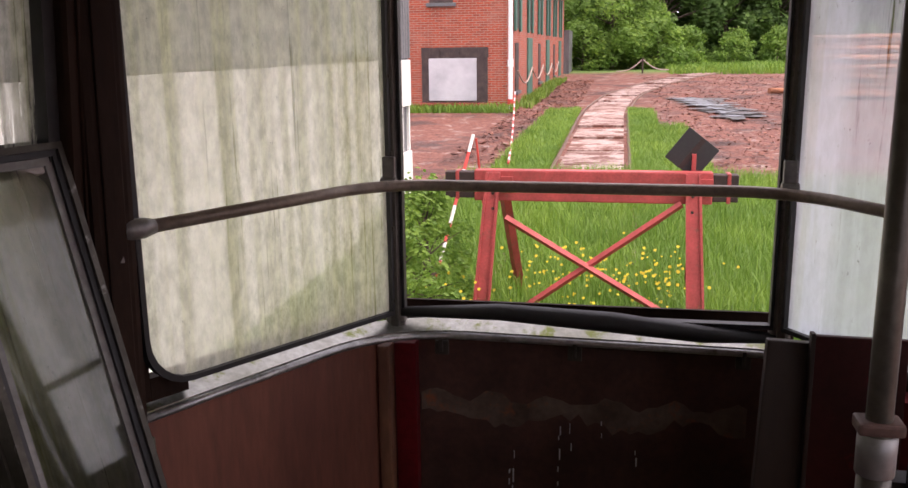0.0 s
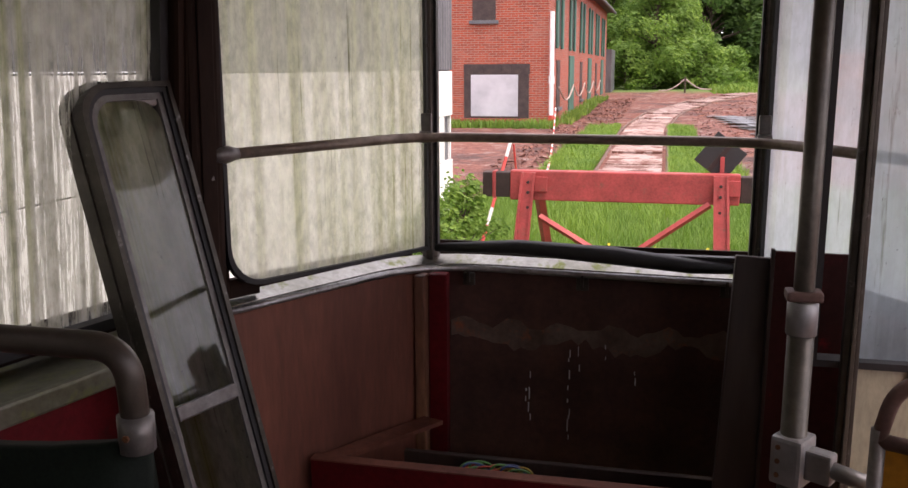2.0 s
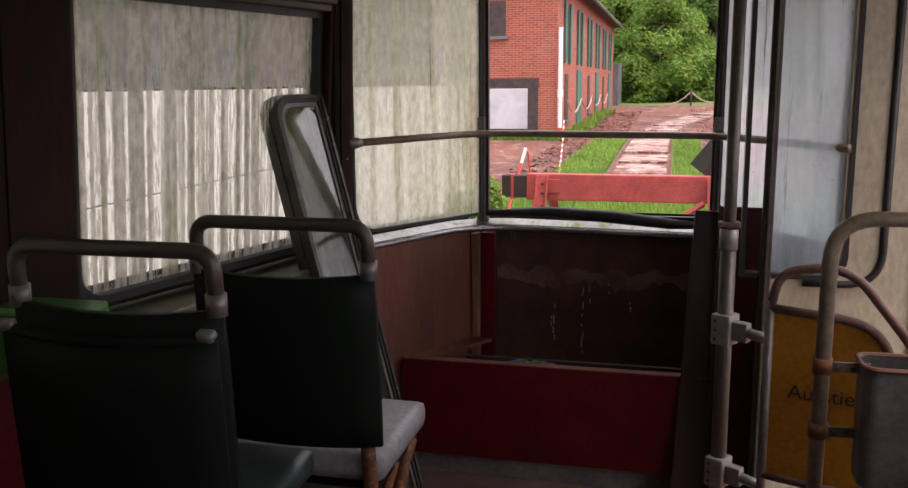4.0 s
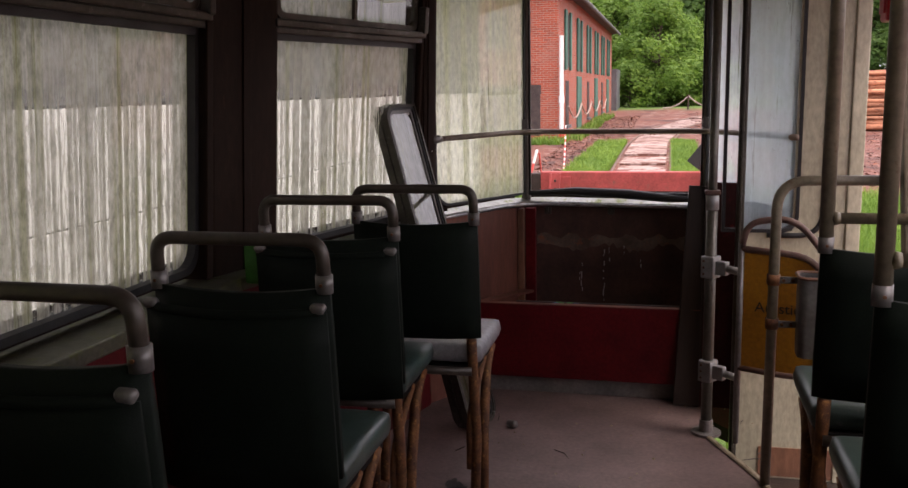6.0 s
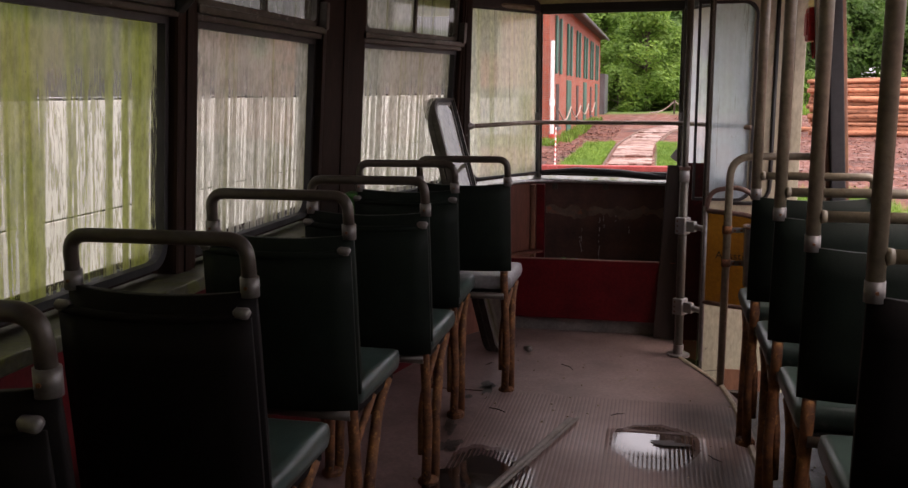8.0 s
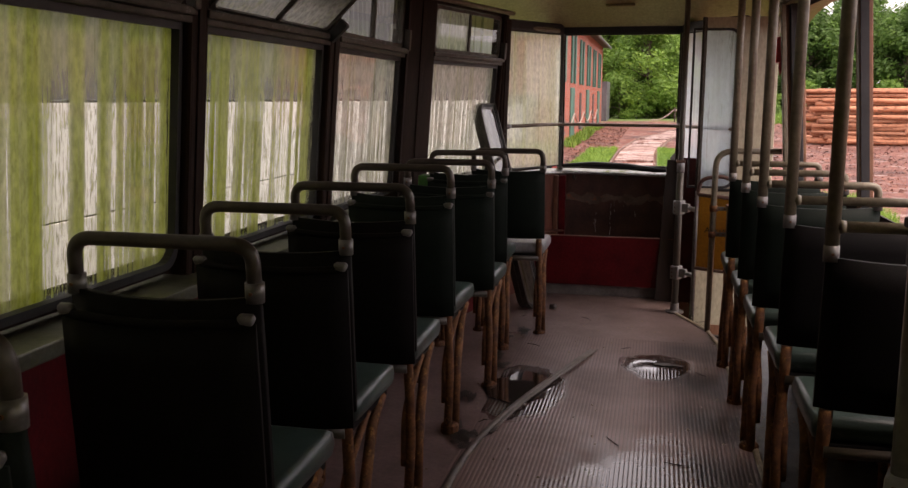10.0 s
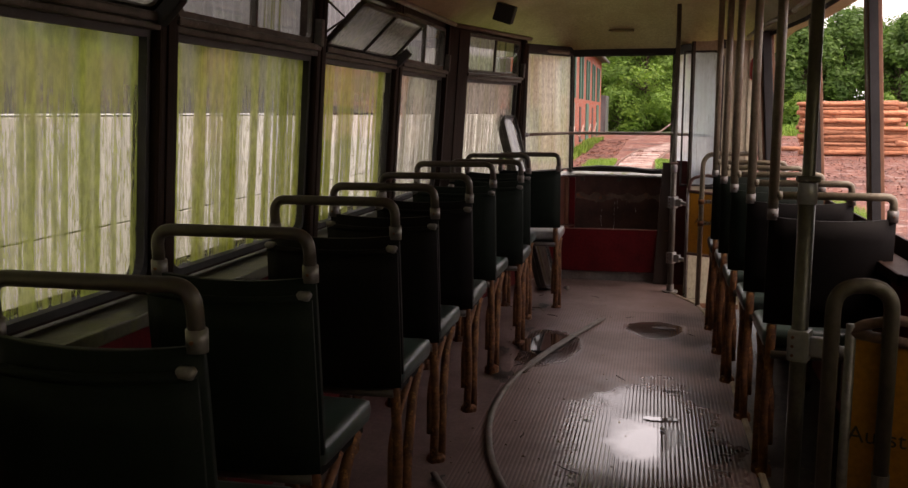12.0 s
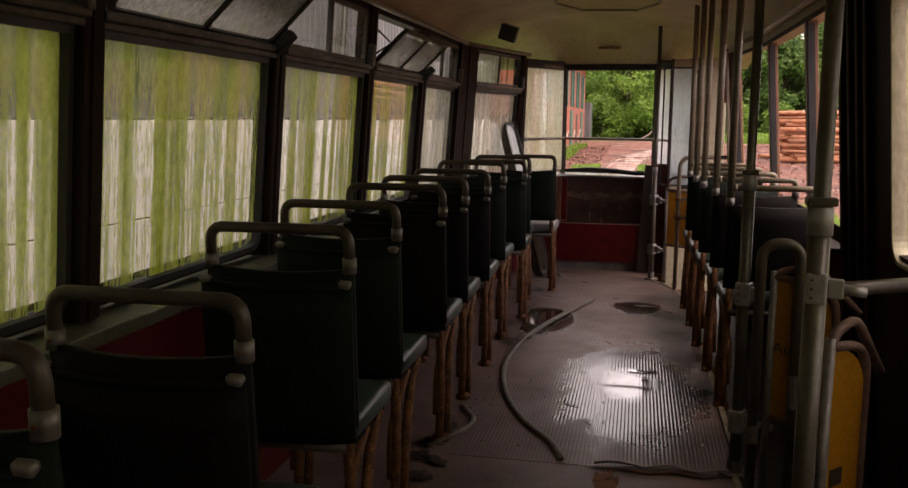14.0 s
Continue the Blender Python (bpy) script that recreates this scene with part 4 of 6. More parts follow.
# folded cream door leaf with a rounded pane, standing across the doorway's front
leaf = thing("folded_door", "cream painted folded tram door with a rounded hazy pane", "door", m=pose(0.64, 1.60, 0))
lo, hi = 0.90, 1.84
bm = bmesh.new()
add_box(bm, 0.20, 0.44, -0.018, 0.018, lo - 0.12, 1.92)
add_box(bm, -0.01, 0.20, -0.018, 0.018, hi, 1.92)
add_box(bm, -0.01, 0.44, -0.018, 0.018, -0.26, lo - 0.12)
add_box(bm, -0.01, 0.20, -0.018, 0.018, lo - 0.12, lo - 0.08)
part("leaf", bm, M_CREAM, leaf)
part("pane", face(rounded(-0.005, 0.215, lo - 0.09, hi, 0.06, "bc"), pose(0, 0.004, 0)), M_GLASSBLUE, leaf)
part("seal", ring(rounded(-0.08, 0.222, lo - 0.09, hi + 0.01, 0.07, "bc"), 0.014, 0.045), M_RUBBER, leaf)
part("outer_seal", tube(fillet([(0.10, -0.02, lo - 0.10), (0.315, -0.02, lo - 0.10), (0.315, -0.02, 1.88)], 0.14, 10), 0.011, 8), M_RUBBER, leaf, smooth=True)
part("kick_rust", box(0.10, 0.43, -0.024, -0.019, -0.25, -0.12), M_RUSTPOST, leaf)
part("hinge_post", box(0.40, 0.455, -0.03, 0.03, -0.26, 1.92, 0.006), M_CREAM, leaf)

# mid door region on the right
w = thing("door_1", "dark brown closed middle door with a tall pane", "door", kind="structure", m=EAST)
part("pillar", box(XR - 0.02, XR + 0.05, -3.02, -2.46, -0.2, 1.92, 0.01), M_PILLAR, w)
for y in (-2.55, -2.70, -2.84, -2.97):
    part("batten", box(XR - 0.045, XR - 0.02, y - 0.022, y + 0.022, -0.2, 1.92, 0.006), M_PILLAR, w)
part("lower_panel", box(XR - 0.02, XR + 0.03, -4.75, -3.02, -0.2, 0.84), M_PILLAR, w)
part("side_panel", box(XR - 0.018, XR + 0.03, -3.19, -3.02, 0.84, 1.92), M_PILLAR, w)
part("pane", face(rounded(-4.30, -3.34, 0.93, 1.80, 0.07), pose(XR, 0, 0, 0, 0, 90)), M_GLASSMOSS, w)
part("pane_frame", ring(rounded(-4.45, -3.19, 0.84, 1.92, 0.06), 0.11, 0.05, pose(XR, 0, 0, 0, 0, 90)), M_PILLAR, w)
part("pane_seal", ring(rounded(-4.34, -3.30, 0.92, 1.84, 0.08), 0.014, 0.06, pose(XR - 0.008, 0, 0, 0, 0, 90)), M_CREAM, w)
for y0, y1 in ((-6.0, -4.8), (-7.3, -6.1)):
    w = thing("window_east", "closed clouded side window", "window", kind="structure", m=EAST)
    part("pane", face(rounded(y0, y1, Z_SILL, 1.88, 0.05), pose(XR, 0, 0, 0, 0, 90)), M_GLASSMOSS, w)
w = thing("pillar_east_back", "dark brown wall posts", "pillar", kind="structure", m=EAST)
for y in (-4.60, -6.05, -7.4, -8.5):
    part("post", box(XR - 0.03, XR + 0.05, y - 0.08, y + 0.08, 0.8, 1.92, 0.01), M_PILLAR, w)


# ---- seats ----
def seat(back_mat, pole=False, mirror=1, cushion=None, plain=False):
    """A single tram seat that faces +y; its back stands at y = 0. mirror -1: the aisle is at -x."""
    s = thing("tram_seat", "", "seat")
    hw = 0.205

    def back(z0, z1, y0, y1, thick, w, bow=0.018):
        bm = bmesh.new()
        nxx, nzz = 8, 5
        grid = []
        for side in (0, 1):
            rows = []
            for j in range(nzz + 1):
                t = j / nzz
                z = z0 + (z1 - z0) * t
                row = []
                for i in range(nxx + 1):
                    u = i / nxx * 2 - 1
                    yy = y0 + (y1 - y0) * t + bow * (1 - u * u) - (side - 0.5) * thick * (1 - 0.55 * abs(u) ** 6) * (1 - 0.4 * abs(2 * t - 1) ** 6)
                    dz = -0.012 * (1 - u * u) * (t > 0.9)
                    row.append(bm.verts.new((u * w, yy, z + dz)))
                rows.append(row)
            grid.append(rows)
        for side in (0, 1):
            for j in range(nzz):
                for i in range(nxx):
                    q = grid[side]
                    bm.faces.new((q[j][i], q[j][i + 1], q[j + 1][i + 1], q[j + 1][i]))
        for j in range(nzz):
            for i in (0, nxx):
                bm.faces.new((grid[0][j][i], grid[0][j + 1][i], grid[1][j + 1][i], grid[1][j][i]))
        for i in range(nxx):
            for j in (0, nzz):
                bm.faces.new((grid[0][j][i], grid[0][j][i + 1], grid[1][j][i + 1], grid[1][j][i]))
        return bm
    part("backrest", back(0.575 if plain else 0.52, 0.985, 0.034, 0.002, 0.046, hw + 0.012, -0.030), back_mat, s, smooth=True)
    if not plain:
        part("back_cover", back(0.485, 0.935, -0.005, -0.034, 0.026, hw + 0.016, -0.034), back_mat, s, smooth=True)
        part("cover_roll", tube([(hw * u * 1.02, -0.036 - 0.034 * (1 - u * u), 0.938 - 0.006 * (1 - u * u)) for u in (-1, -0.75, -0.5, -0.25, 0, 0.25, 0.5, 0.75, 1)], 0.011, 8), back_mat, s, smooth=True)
    for x in (-hw, hw):
        if not plain:
            part("knob", tube([(x * 1.0 - 0.016, -0.042, 0.944), (x * 1.0 - 0.012, -0.042, 0.946), (x * 1.0 + 0.012, -0.042, 0.946), (x * 1.0 + 0.016, -0.042, 0.944)], [0.008, 0.0125, 0.0125, 0.008], 10), M_COLLAR, s, smooth=True)
        part("collar", tube([(x, 0.0, 0.972), (x, 0.0, 1.014)], 0.0200, 12), M_COLLAR, s, smooth=True)
        part("screw", tube([(x, -0.0225, 0.993), (x, -0.018, 0.993)], 0.004, 6), M_RUST, s)
    tube_mat = M_OCHRE if pole else M_TUBE
    top = 1.092
    bar = [(-hw, 0, 1.0), (-hw, -0.006, top), (hw, -0.006, top), (hw, 0, 1.0)]
    if pole:
        bar = [(-hw, 0, top - 0.03), (hw, -0.004, top - 0.03), (hw, 0, 1.0)]
    part("handle", tube(fillet(bar, 0.07 if pole else 0.085, 10), 0.0145 if pole else 0.0158, 12), tube_mat, s, smooth=True)
    if pole:
        part("weld", tube([(-hw + 0.014, 0, top - 0.03), (-hw + 0.030, 0, top - 0.03)], [0.019, 0.0155], 10), tube_mat, s, smooth=True)
        part("grab_pole", tube([(-hw, 0, 1.0), (-hw, 0, 2.2)], 0.018, 12), M_OCHRE, s, smooth=True)
    bm = bmesh.new()
    add_box(bm, -0.215, 0.215, 0.035, 0.43, 0.475, 0.545, 0.028)
    part("cushion", bm, cushion or M_CUSHION, s, smooth=True)
    part("seat_pan", box(-0.19, 0.19, 0.03, 0.41, 0.440, 0.476, 0.006), M_BLACKV, s)
    part("cross_tube", tube([(-hw + 0.02, 0.02, 0.455), (hw - 0.02, 0.02, 0.455)], 0.016, 8), M_TUBE, s, smooth=True)
    for x in ((hw - 0.02) * mirror, (0.02 - hw) * mirror):
        part("leg", tube(fillet([(x, 0.024, 0.572), (x, 0.045, 0.42), (x + 0.012 * mirror, 0.03, 0.22), (x + 0.008 * mirror, 0.0, -0.03)], 0.06), 0.018, 8), M_RUST, s, smooth=True)
        part("leg", tube(fillet([(x, 0.36, 0.455), (x, 0.27, 0.40), (x + 0.022 * mirror, 0.10, 0.20), (x + 0.028 * mirror, 0.055, -0.03)], 0.06), 0.018, 8), M_RUST, s, smooth=True)
        part("brace", tube(fillet([(x - 0.012 * mirror, 0.02, 0.10), (x - 0.012 * mirror, 0.03, 0.30), (x, 0.22, 0.45)], 0.08), 0.013, 8), M_RUST, s, smooth=True)
        part("foot", tube([(x + 0.012 * mirror, 0.027, -0.03), (x + 0.012 * mirror, 0.027, 0.004), (x + 0.012 * mirror, 0.027, 0.012)], [0.040, 0.038, 0.030], 10), M_RUST, s)
    return s


LBL = "dark green vinyl tram seat with tube handle and rusty legs"
lone = seat(M_GREEN, cushion=M_PALE, plain=True)
lone.matrix_basis = pose(-0.49, 0.62, 0)
tagged(lone, "lone dark green tram seat with pale cushion beside leaning frames", "seat", "seats along the window wall")
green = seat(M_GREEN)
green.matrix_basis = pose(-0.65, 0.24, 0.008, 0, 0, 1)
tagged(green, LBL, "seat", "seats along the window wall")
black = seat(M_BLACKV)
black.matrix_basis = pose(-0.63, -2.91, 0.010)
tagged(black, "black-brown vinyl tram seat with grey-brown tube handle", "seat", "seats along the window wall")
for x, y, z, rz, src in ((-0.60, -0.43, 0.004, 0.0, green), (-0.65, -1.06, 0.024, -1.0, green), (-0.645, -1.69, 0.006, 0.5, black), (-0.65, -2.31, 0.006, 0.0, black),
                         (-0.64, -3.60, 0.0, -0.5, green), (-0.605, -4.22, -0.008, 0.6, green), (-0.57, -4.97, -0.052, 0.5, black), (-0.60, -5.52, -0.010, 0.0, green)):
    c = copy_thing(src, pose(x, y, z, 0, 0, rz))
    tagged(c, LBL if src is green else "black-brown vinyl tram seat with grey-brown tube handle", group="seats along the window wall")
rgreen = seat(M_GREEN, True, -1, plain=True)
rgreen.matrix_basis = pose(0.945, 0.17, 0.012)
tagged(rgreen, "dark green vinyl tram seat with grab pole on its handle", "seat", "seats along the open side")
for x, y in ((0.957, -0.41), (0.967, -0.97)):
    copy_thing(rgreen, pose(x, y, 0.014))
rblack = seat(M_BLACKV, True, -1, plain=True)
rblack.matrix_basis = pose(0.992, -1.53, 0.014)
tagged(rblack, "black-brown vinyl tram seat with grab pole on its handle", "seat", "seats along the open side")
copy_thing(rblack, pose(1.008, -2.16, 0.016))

# ---- poles, rails and gates ----
rail = thing("front_handrail", "grey-brown bent handrail across the front windows", "handrail")
part("tube", tube(fillet([(-0.655, 1.555, 1.205), (-0.36, 2.075, 1.21), (0.51, 2.085, 1.205), (0.845, 1.575, 1.20)], 0.14, 8), 0.0125, 12), M_RAILING, rail, smooth=True)
part("end_ball", tube([(-0.672, 1.53, 1.205), (-0.664, 1.545, 1.205), (-0.650, 1.565, 1.205), (-0.638, 1.585, 1.205)], [0.010, 0.019, 0.019, 0.013], 12), M_COLLAR, rail, smooth=True)
part("bracket", box(-0.012, 0.012, -0.008, 0.008, -0.055, 0.055, 0.004), M_COLLAR, rail, m=pose(-0.675, 1.52, 1.205, 0, 0, 55))
for x, y in ((-0.345, 2.085), (0.505, 2.09)):
    part("clip", tube([(x - 0.017, y - 0.003, 1.208), (x + 0.017, y - 0.003, 1.208)], 0.0165, 12), M_COLLAR, rail)
    part("clip_plate", box(x - 0.014, x + 0.014, y - 0.004, y + 0.012, 1.22, 1.27, 0.003), M_COLLAR, rail)


def clamp(parent, x, y, z, a, size=1.0):
    c = pose(x, y, z, 0, 0, a) @ Matrix.Diagonal((size, size, size, 1))
    bm = box(-0.028, 0.030, -0.032, 0.032, -0.045, 0.045, 0.008)
    add_box(bm, 0.028, 0.075, -0.016, 0.016, -0.028, 0.028, 0.006)
    p = part("clamp", bm, M_CLAMP, parent, "grey cast clamp", m=c)
    part("stub", tube([(0.07, 0, 0), (0.135, 0, -0.006)], 0.015, 10), M_CLAMP, p, smooth=True)
    for dz in (-0.026, 0.0, 0.026):
        part("bolt", tube([(-0.012, -0.034, dz), (-0.012, -0.028, dz)], 0.005, 6), M_RUST, p)
    return p


def barrier_pole(x, y, top, sleeve, clamps, a, label, cap=M_FRAME):
    p = thing("grab_pole", label, "pole")
    part("tube", tube([(x, y, 0), (x, y, top)], 0.0175, 14), M_POLE, p, smooth=True)
    part("sleeve", tube([(x, y, 0.0), (x, y, sleeve)], 0.0225, 14), M_POLE, p, smooth=True)
    part("sleeve_cap", tube([(x, y, sleeve - 0.06), (x, y, sleeve - 0.004), (x, y, sleeve)], [0.026, 0.026, 0.019], 14), M_CLAMP, p, smooth=True)
    part("cap_plate", box(x - 0.03, x + 0.03, y - 0.022, y + 0.022, sleeve, sleeve + 0.018, 0.005), cap, p)
    part("foot_flange", tube([(x, y, -0.002), (x, y, 0.010), (x, y, 0.011), (x, y, 0.06)], [0.06, 0.06, 0.028, 0.027], 16), M_COLLAR, p)
    for z in clamps:
        clamp(p, x, y, z, a, 1.0 if len(clamps) > 1 else 0.72)
    return p


barrier_pole(0.512, 1.385, 2.18, 0.99, (0.70, 0.27), -32, "grey grab pole with two cast clamps on the floor", M_CAP)
second = thing("grab_pole", "slim dark grey flat pole beside the folded door", "pole")
part("tube", box(0.615, 0.647, 1.555, 1.58, -0.26, 1.92, 0.007), M_FRAME, second)
part("strip", box(0.628, 0.636, 1.547, 1.556, -0.2, 1.92, 0.002), M_POLE, second)


def letters(body, size, mat, parent, m):
    cu = bpy.data.curves.new("lettering", "FONT")
    cu.body, cu.size, cu.extrude = body, size, 0.0006
    cu.align_x = "CENTER"
    tmp = new("tmp", cu)
    bpy.context.view_layer.update()
    me = bpy.data.meshes.new_from_object(tmp.evaluated_get(bpy.context.evaluated_depsgraph_get()))
    bpy.data.objects.remove(tmp)
    ob = link("lettering", me, mat, parent)
    ob.matrix_basis = m
    return ob


def gate(m, width, label, z0=0.31, z1=0.80, arc=0.10, words="Ausstieg"):
    """A hinged half gate: tube frame, ochre panel with one rounded upper corner, and a bow above it. x runs from its hinge."""
    g = thing("exit_gate", label, "gate", m=m)
    part("hinge_tube", tube([(0, 0, 0.02), (0, 0, z1 + 0.02)], 0.0125, 10), M_COLLAR, g, smooth=True)
    part("frame_tube", tube(fillet([(0, 0, z1), (width, 0, z1 - 0.02), (width, 0, z0), (0, 0, z0 + 0.02)], 0.13, 8), 0.0125, 10), M_CAP, g, smooth=True)
    part("bow", tube(fillet([(0.0, 0, z1 + 0.0), (0.02, 0, z1 + arc), (width * 0.62, 0, z1 + arc + 0.03), (width + 0.07, 0, z1 - 0.10)], 0.13, 8), 0.0125, 10), M_CAP, g, smooth=True)
    panel = part("panel", prism(rounded(0.012, width - 0.008, z0 + 0.012, z1 - 0.012, 0.13, "c"), 0.006), M_YELLOW, g, "ochre yellow panel with black lettering")
    if words:
        letters(words, 0.056, M_INK, g, pose(width * 0.5, -0.0045, z0 + 0.25, 90, 0, 0))
    else:
        for z, w in ((z0 + 0.40, 0.055), (z0 + 0.27, 0.09)):
            part("lettering", box(0.03, 0.03 + w, -0.0046, -0.0032, z, z + 0.045), M_INK, g)
    return g


gate(pose(0.618, 1.25, 0, 0, 0, -13), 0.30, "ochre yellow exit gate with rusty bowed tube frame")

bow = thing("entrance_handrail", "ochre bent handrail post beside the entrance", "handrail")
part("tube", tube(fillet([(0.698, 0.915, -0.01), (0.700, 0.905, 1.095), (1.06, 0.87, 1.10)], 0.10, 8), 0.0175, 12), M_OCHRE, bow, smooth=True)
for z in (0.755, 0.60):
    part("ring", tube([(0.699, 0.91, z - 0.018), (0.699, 0.91, z + 0.018)], 0.0225, 12), M_RUST, bow, smooth=True)
    part("strap", box(0.70, 0.80, 0.90, 0.908, z - 0.012, z + 0.012, 0.002), M_COLLAR, bow)
    for x in (0.73, 0.76):
        part("bolt", tube([(x, 0.890, z), (x, 0.902, z)], 0.006, 6), M_RUST, bow)
tin = thing("litter_bin", "dented grey tin litter bin strapped to the handrail", "bin")
o1 = rounded(0.775, 0.93, -0.06, 0.06, 0.03)
bm = bmesh.new()
loops = []
for z, k in ((0.50, 0.96), (0.775, 1.0), (0.775, 0.93), (0.52, 0.90)):
    loops.append([bm.verts.new((0.8525 + (x - 0.8525) * k, 0.89 + y * k, z)) for x, y in o1])
for q, s_ in zip(loops, loops[1:]):
    for i in range(len(o1)):
        bm.faces.new((q[i], q[(i + 1) % len(o1)], s_[(i + 1) % len(o1)], s_[i]))
bm.faces.new(loops[0])
bm.faces.new(loops[-1])
part("can", bm, M_BIN, tin)
part("rim", tube([(0.8525 + (x - 0.8525) * 1.01, 0.89 + y * 1.01, 0.775) for x, y in o1], 0.006, 6, closed=True), M_RUSTPOST, tin)

# rear barrier by the middle door
barrier_pole(0.788, -3.0, 2.2, 1.19, (0.73, 0.22), -20, "grey barrier pole with cast clamps by the middle door")
barrier_pole(0.742, -4.60, 2.2, 1.22, (1.05,), -10, "thick grey barrier pole near the middle door")
hoop = thing("barrier_hoop", "grey tube hoop standing on the floor", "handrail")
part("tube", tube(fillet([(0.785, -3.46, 0.0), (0.785, -3.46, 0.99), (0.91, -3.46, 0.99), (0.91, -3.46, 0.0)], 0.062, 8), 0.018, 12), M_TUBE, hoop, smooth=True)
for x in (0.785, 0.91):
    part("foot_flange", tube([(x, -3.46, 0.0), (x, -3.46, 0.012)], 0.034, 12), M_POLE, hoop)
part("tape_sleeve", tube([(0.91, -3.46, 0.43), (0.91, -3.46, 0.545)], 0.0205, 12), M_COLLAR, hoop, "pale tape wrapped round the tube")
part("screw_collar", tube([(0.785, -3.46, 0.30), (0.785, -3.46, 0.36)], 0.0205, 12), M_COLLAR, hoop)
gate(pose(0.835, -3.42, 0, 0, 0, -16), 0.20, "ochre yellow gate panel behind the tube hoop", 0.36, 0.87, 0.02)
gate(pose(0.835, -4.33, 0, 0, 0, 48), 0.17, "ochre yellow exit gate by the middle door", 0.10, 0.86, 0.03, "")
bar = thing("barrier_rail", "horizontal grey tube rail across the middle door", "handrail")
part("tube", tube([(0.76, -4.58, 1.04), (1.23, -4.15, 1.01)], 0.017, 12), M_TUBE, bar, smooth=True)

# ---- loose things in the tram ----
def leaning_frame(m, name_label):
    f = thing("window_frame", name_label, "window frame", m=m)
    part("outer_rail", ring(rounded(-0.112, 0.112, 0, 1.40, 0.07, "abd"), 0.011, 0.034), M_FRAME, f)
    part("rubber_seal", ring(rounded(-0.101, 0.101, 0.011, 1.389, 0.06, "abd"), 0.010, 0.022), M_RUBBER, f)
    part("metal_frame", ring(rounded(-0.092, 0.092, 0.020, 1.380, 0.055, "abd"), 0.014, 0.030, pose(0, -0.01, 0)), M_BIN, f)
    part("pane", face(rounded(-0.078, 0.078, 0.034, 1.366, 0.05)), M_GLASSLEAN, f)
    part("cross_bar", box(-0.078, 0.078, -0.016, 0.012, 0.735, 0.765, 0.004), M_COLLAR, f)
    part("corner_catch", box(0.02, 0.11, -0.03, 0.0, 1.355, 1.39, 0.006), M_MULLION, f)
    return f


def lean(top, bottom, side):
    up = (Vector(top) - Vector(bottom)).normalized()
    n = up.cross(Vector(side)).normalized() * -1
    s = up.cross(n)
    mm = Matrix((s, n, up)).transposed().to_4x4()
    mm.translation = bottom
    return mm


leaning_frame(lean((-0.775, 1.375, 1.355), (-0.405, 1.27, 0.012), (0.075, 0.22, 0)), "removed window frame with rubber seal leaning on the wall")
leaning_frame(lean((-0.815, 1.385, 1.372), (-0.445, 1.28, 0.012), (0.075, 0.22, 0)), "second removed window frame leaning behind the first")
plank = thing("plank", "dark weathered board standing beside the front recess", "plank")
part("board", box(-0.055, 0.055, -0.012, 0.012, 0, 0.985, 0.003), M_WOOD, plank, m=lean((0.485, 1.80, 0.98), (0.435, 1.70, 0.0), (1, 0.05, 0)))
plank2 = thing("panel", "dark red loose panel leaning in the corner", "panel")
part("board", box(-0.08, 0.08, -0.008, 0.008, 0, 1.0, 0.003), M_REDSHADED, plank2, m=lean((0.585, 1.78, 0.98), (0.57, 1.70, 0.0), (1, 0.0, 0)))
part("edge_strip", box(-0.084, -0.076, -0.011, 0.011, 0, 1.004, 0.002), M_WOOD, plank2, m=lean((0.585, 1.78, 0.98), (0.57, 1.70, 0.0), (1, 0.0, 0)))
crate = thing("plastic_crate", "bright green plastic box on the seat by the pillar", "box")
part("case", box(-0.10, 0.10, -0.05, 0.05, 0, 0.14, 0.012), M_GREENPL, crate, m=pose(-0.84, 0.30, 0.83))
part("insert", box(0.0, 0.09, -0.056, -0.05, 0.02, 0.10, 0.004), M_BLACKV, crate, m=pose(-0.84, 0.30, 0.83))
strip = thing("rubber_strip", "loose rubber strip curling over the floor", "rubber strip")
sp = [(0.10, -3.02, 0.008), (0.06, -2.85, 0.010), (-0.12, -2.58, 0.010), (-0.255, -2.2, 0.012), (-0.335, -1.75, 0.012), (-0.33, -1.2, 0.010), (-0.22, -0.62, 0.010), (-0.08, -0.15, 0.012), (0.045, 0.30, 0.010)]
sp = fillet(sp, 0.3, 4)
part("strip", tube(sp, 0.016, 8, flat=0.55), M_HOSE, strip, smooth=True)
part("strip", tube([p + Vector((0.028, 0.01, 0.004)) for p in sp[len(sp) * 2 // 3:]], 0.009, 6, flat=0.6), M_HOSE, strip, smooth=True)
strip2 = thing("rubber_strip", "short dark rubber strip beside the seat feet", "rubber strip")
part("strip", tube(fillet([(-0.46, -3.0, 0.008), (-0.34, -2.75, 0.01), (-0.33, -2.62, 0.01), (-0.42, -2.45, 0.01)], 0.12), 0.014, 8, flat=0.6), M_HOSE, strip2, smooth=True)
bolt = thing("knob", "pale loose knob lying on the floor", "knob")
part("body", tube([(-0.30, 1.30, 0.018), (-0.27, 1.285, 0.018), (-0.262, 1.28, 0.018)], [0.014, 0.018, 0.012], 10), M_COLLAR, bolt, smooth=True)


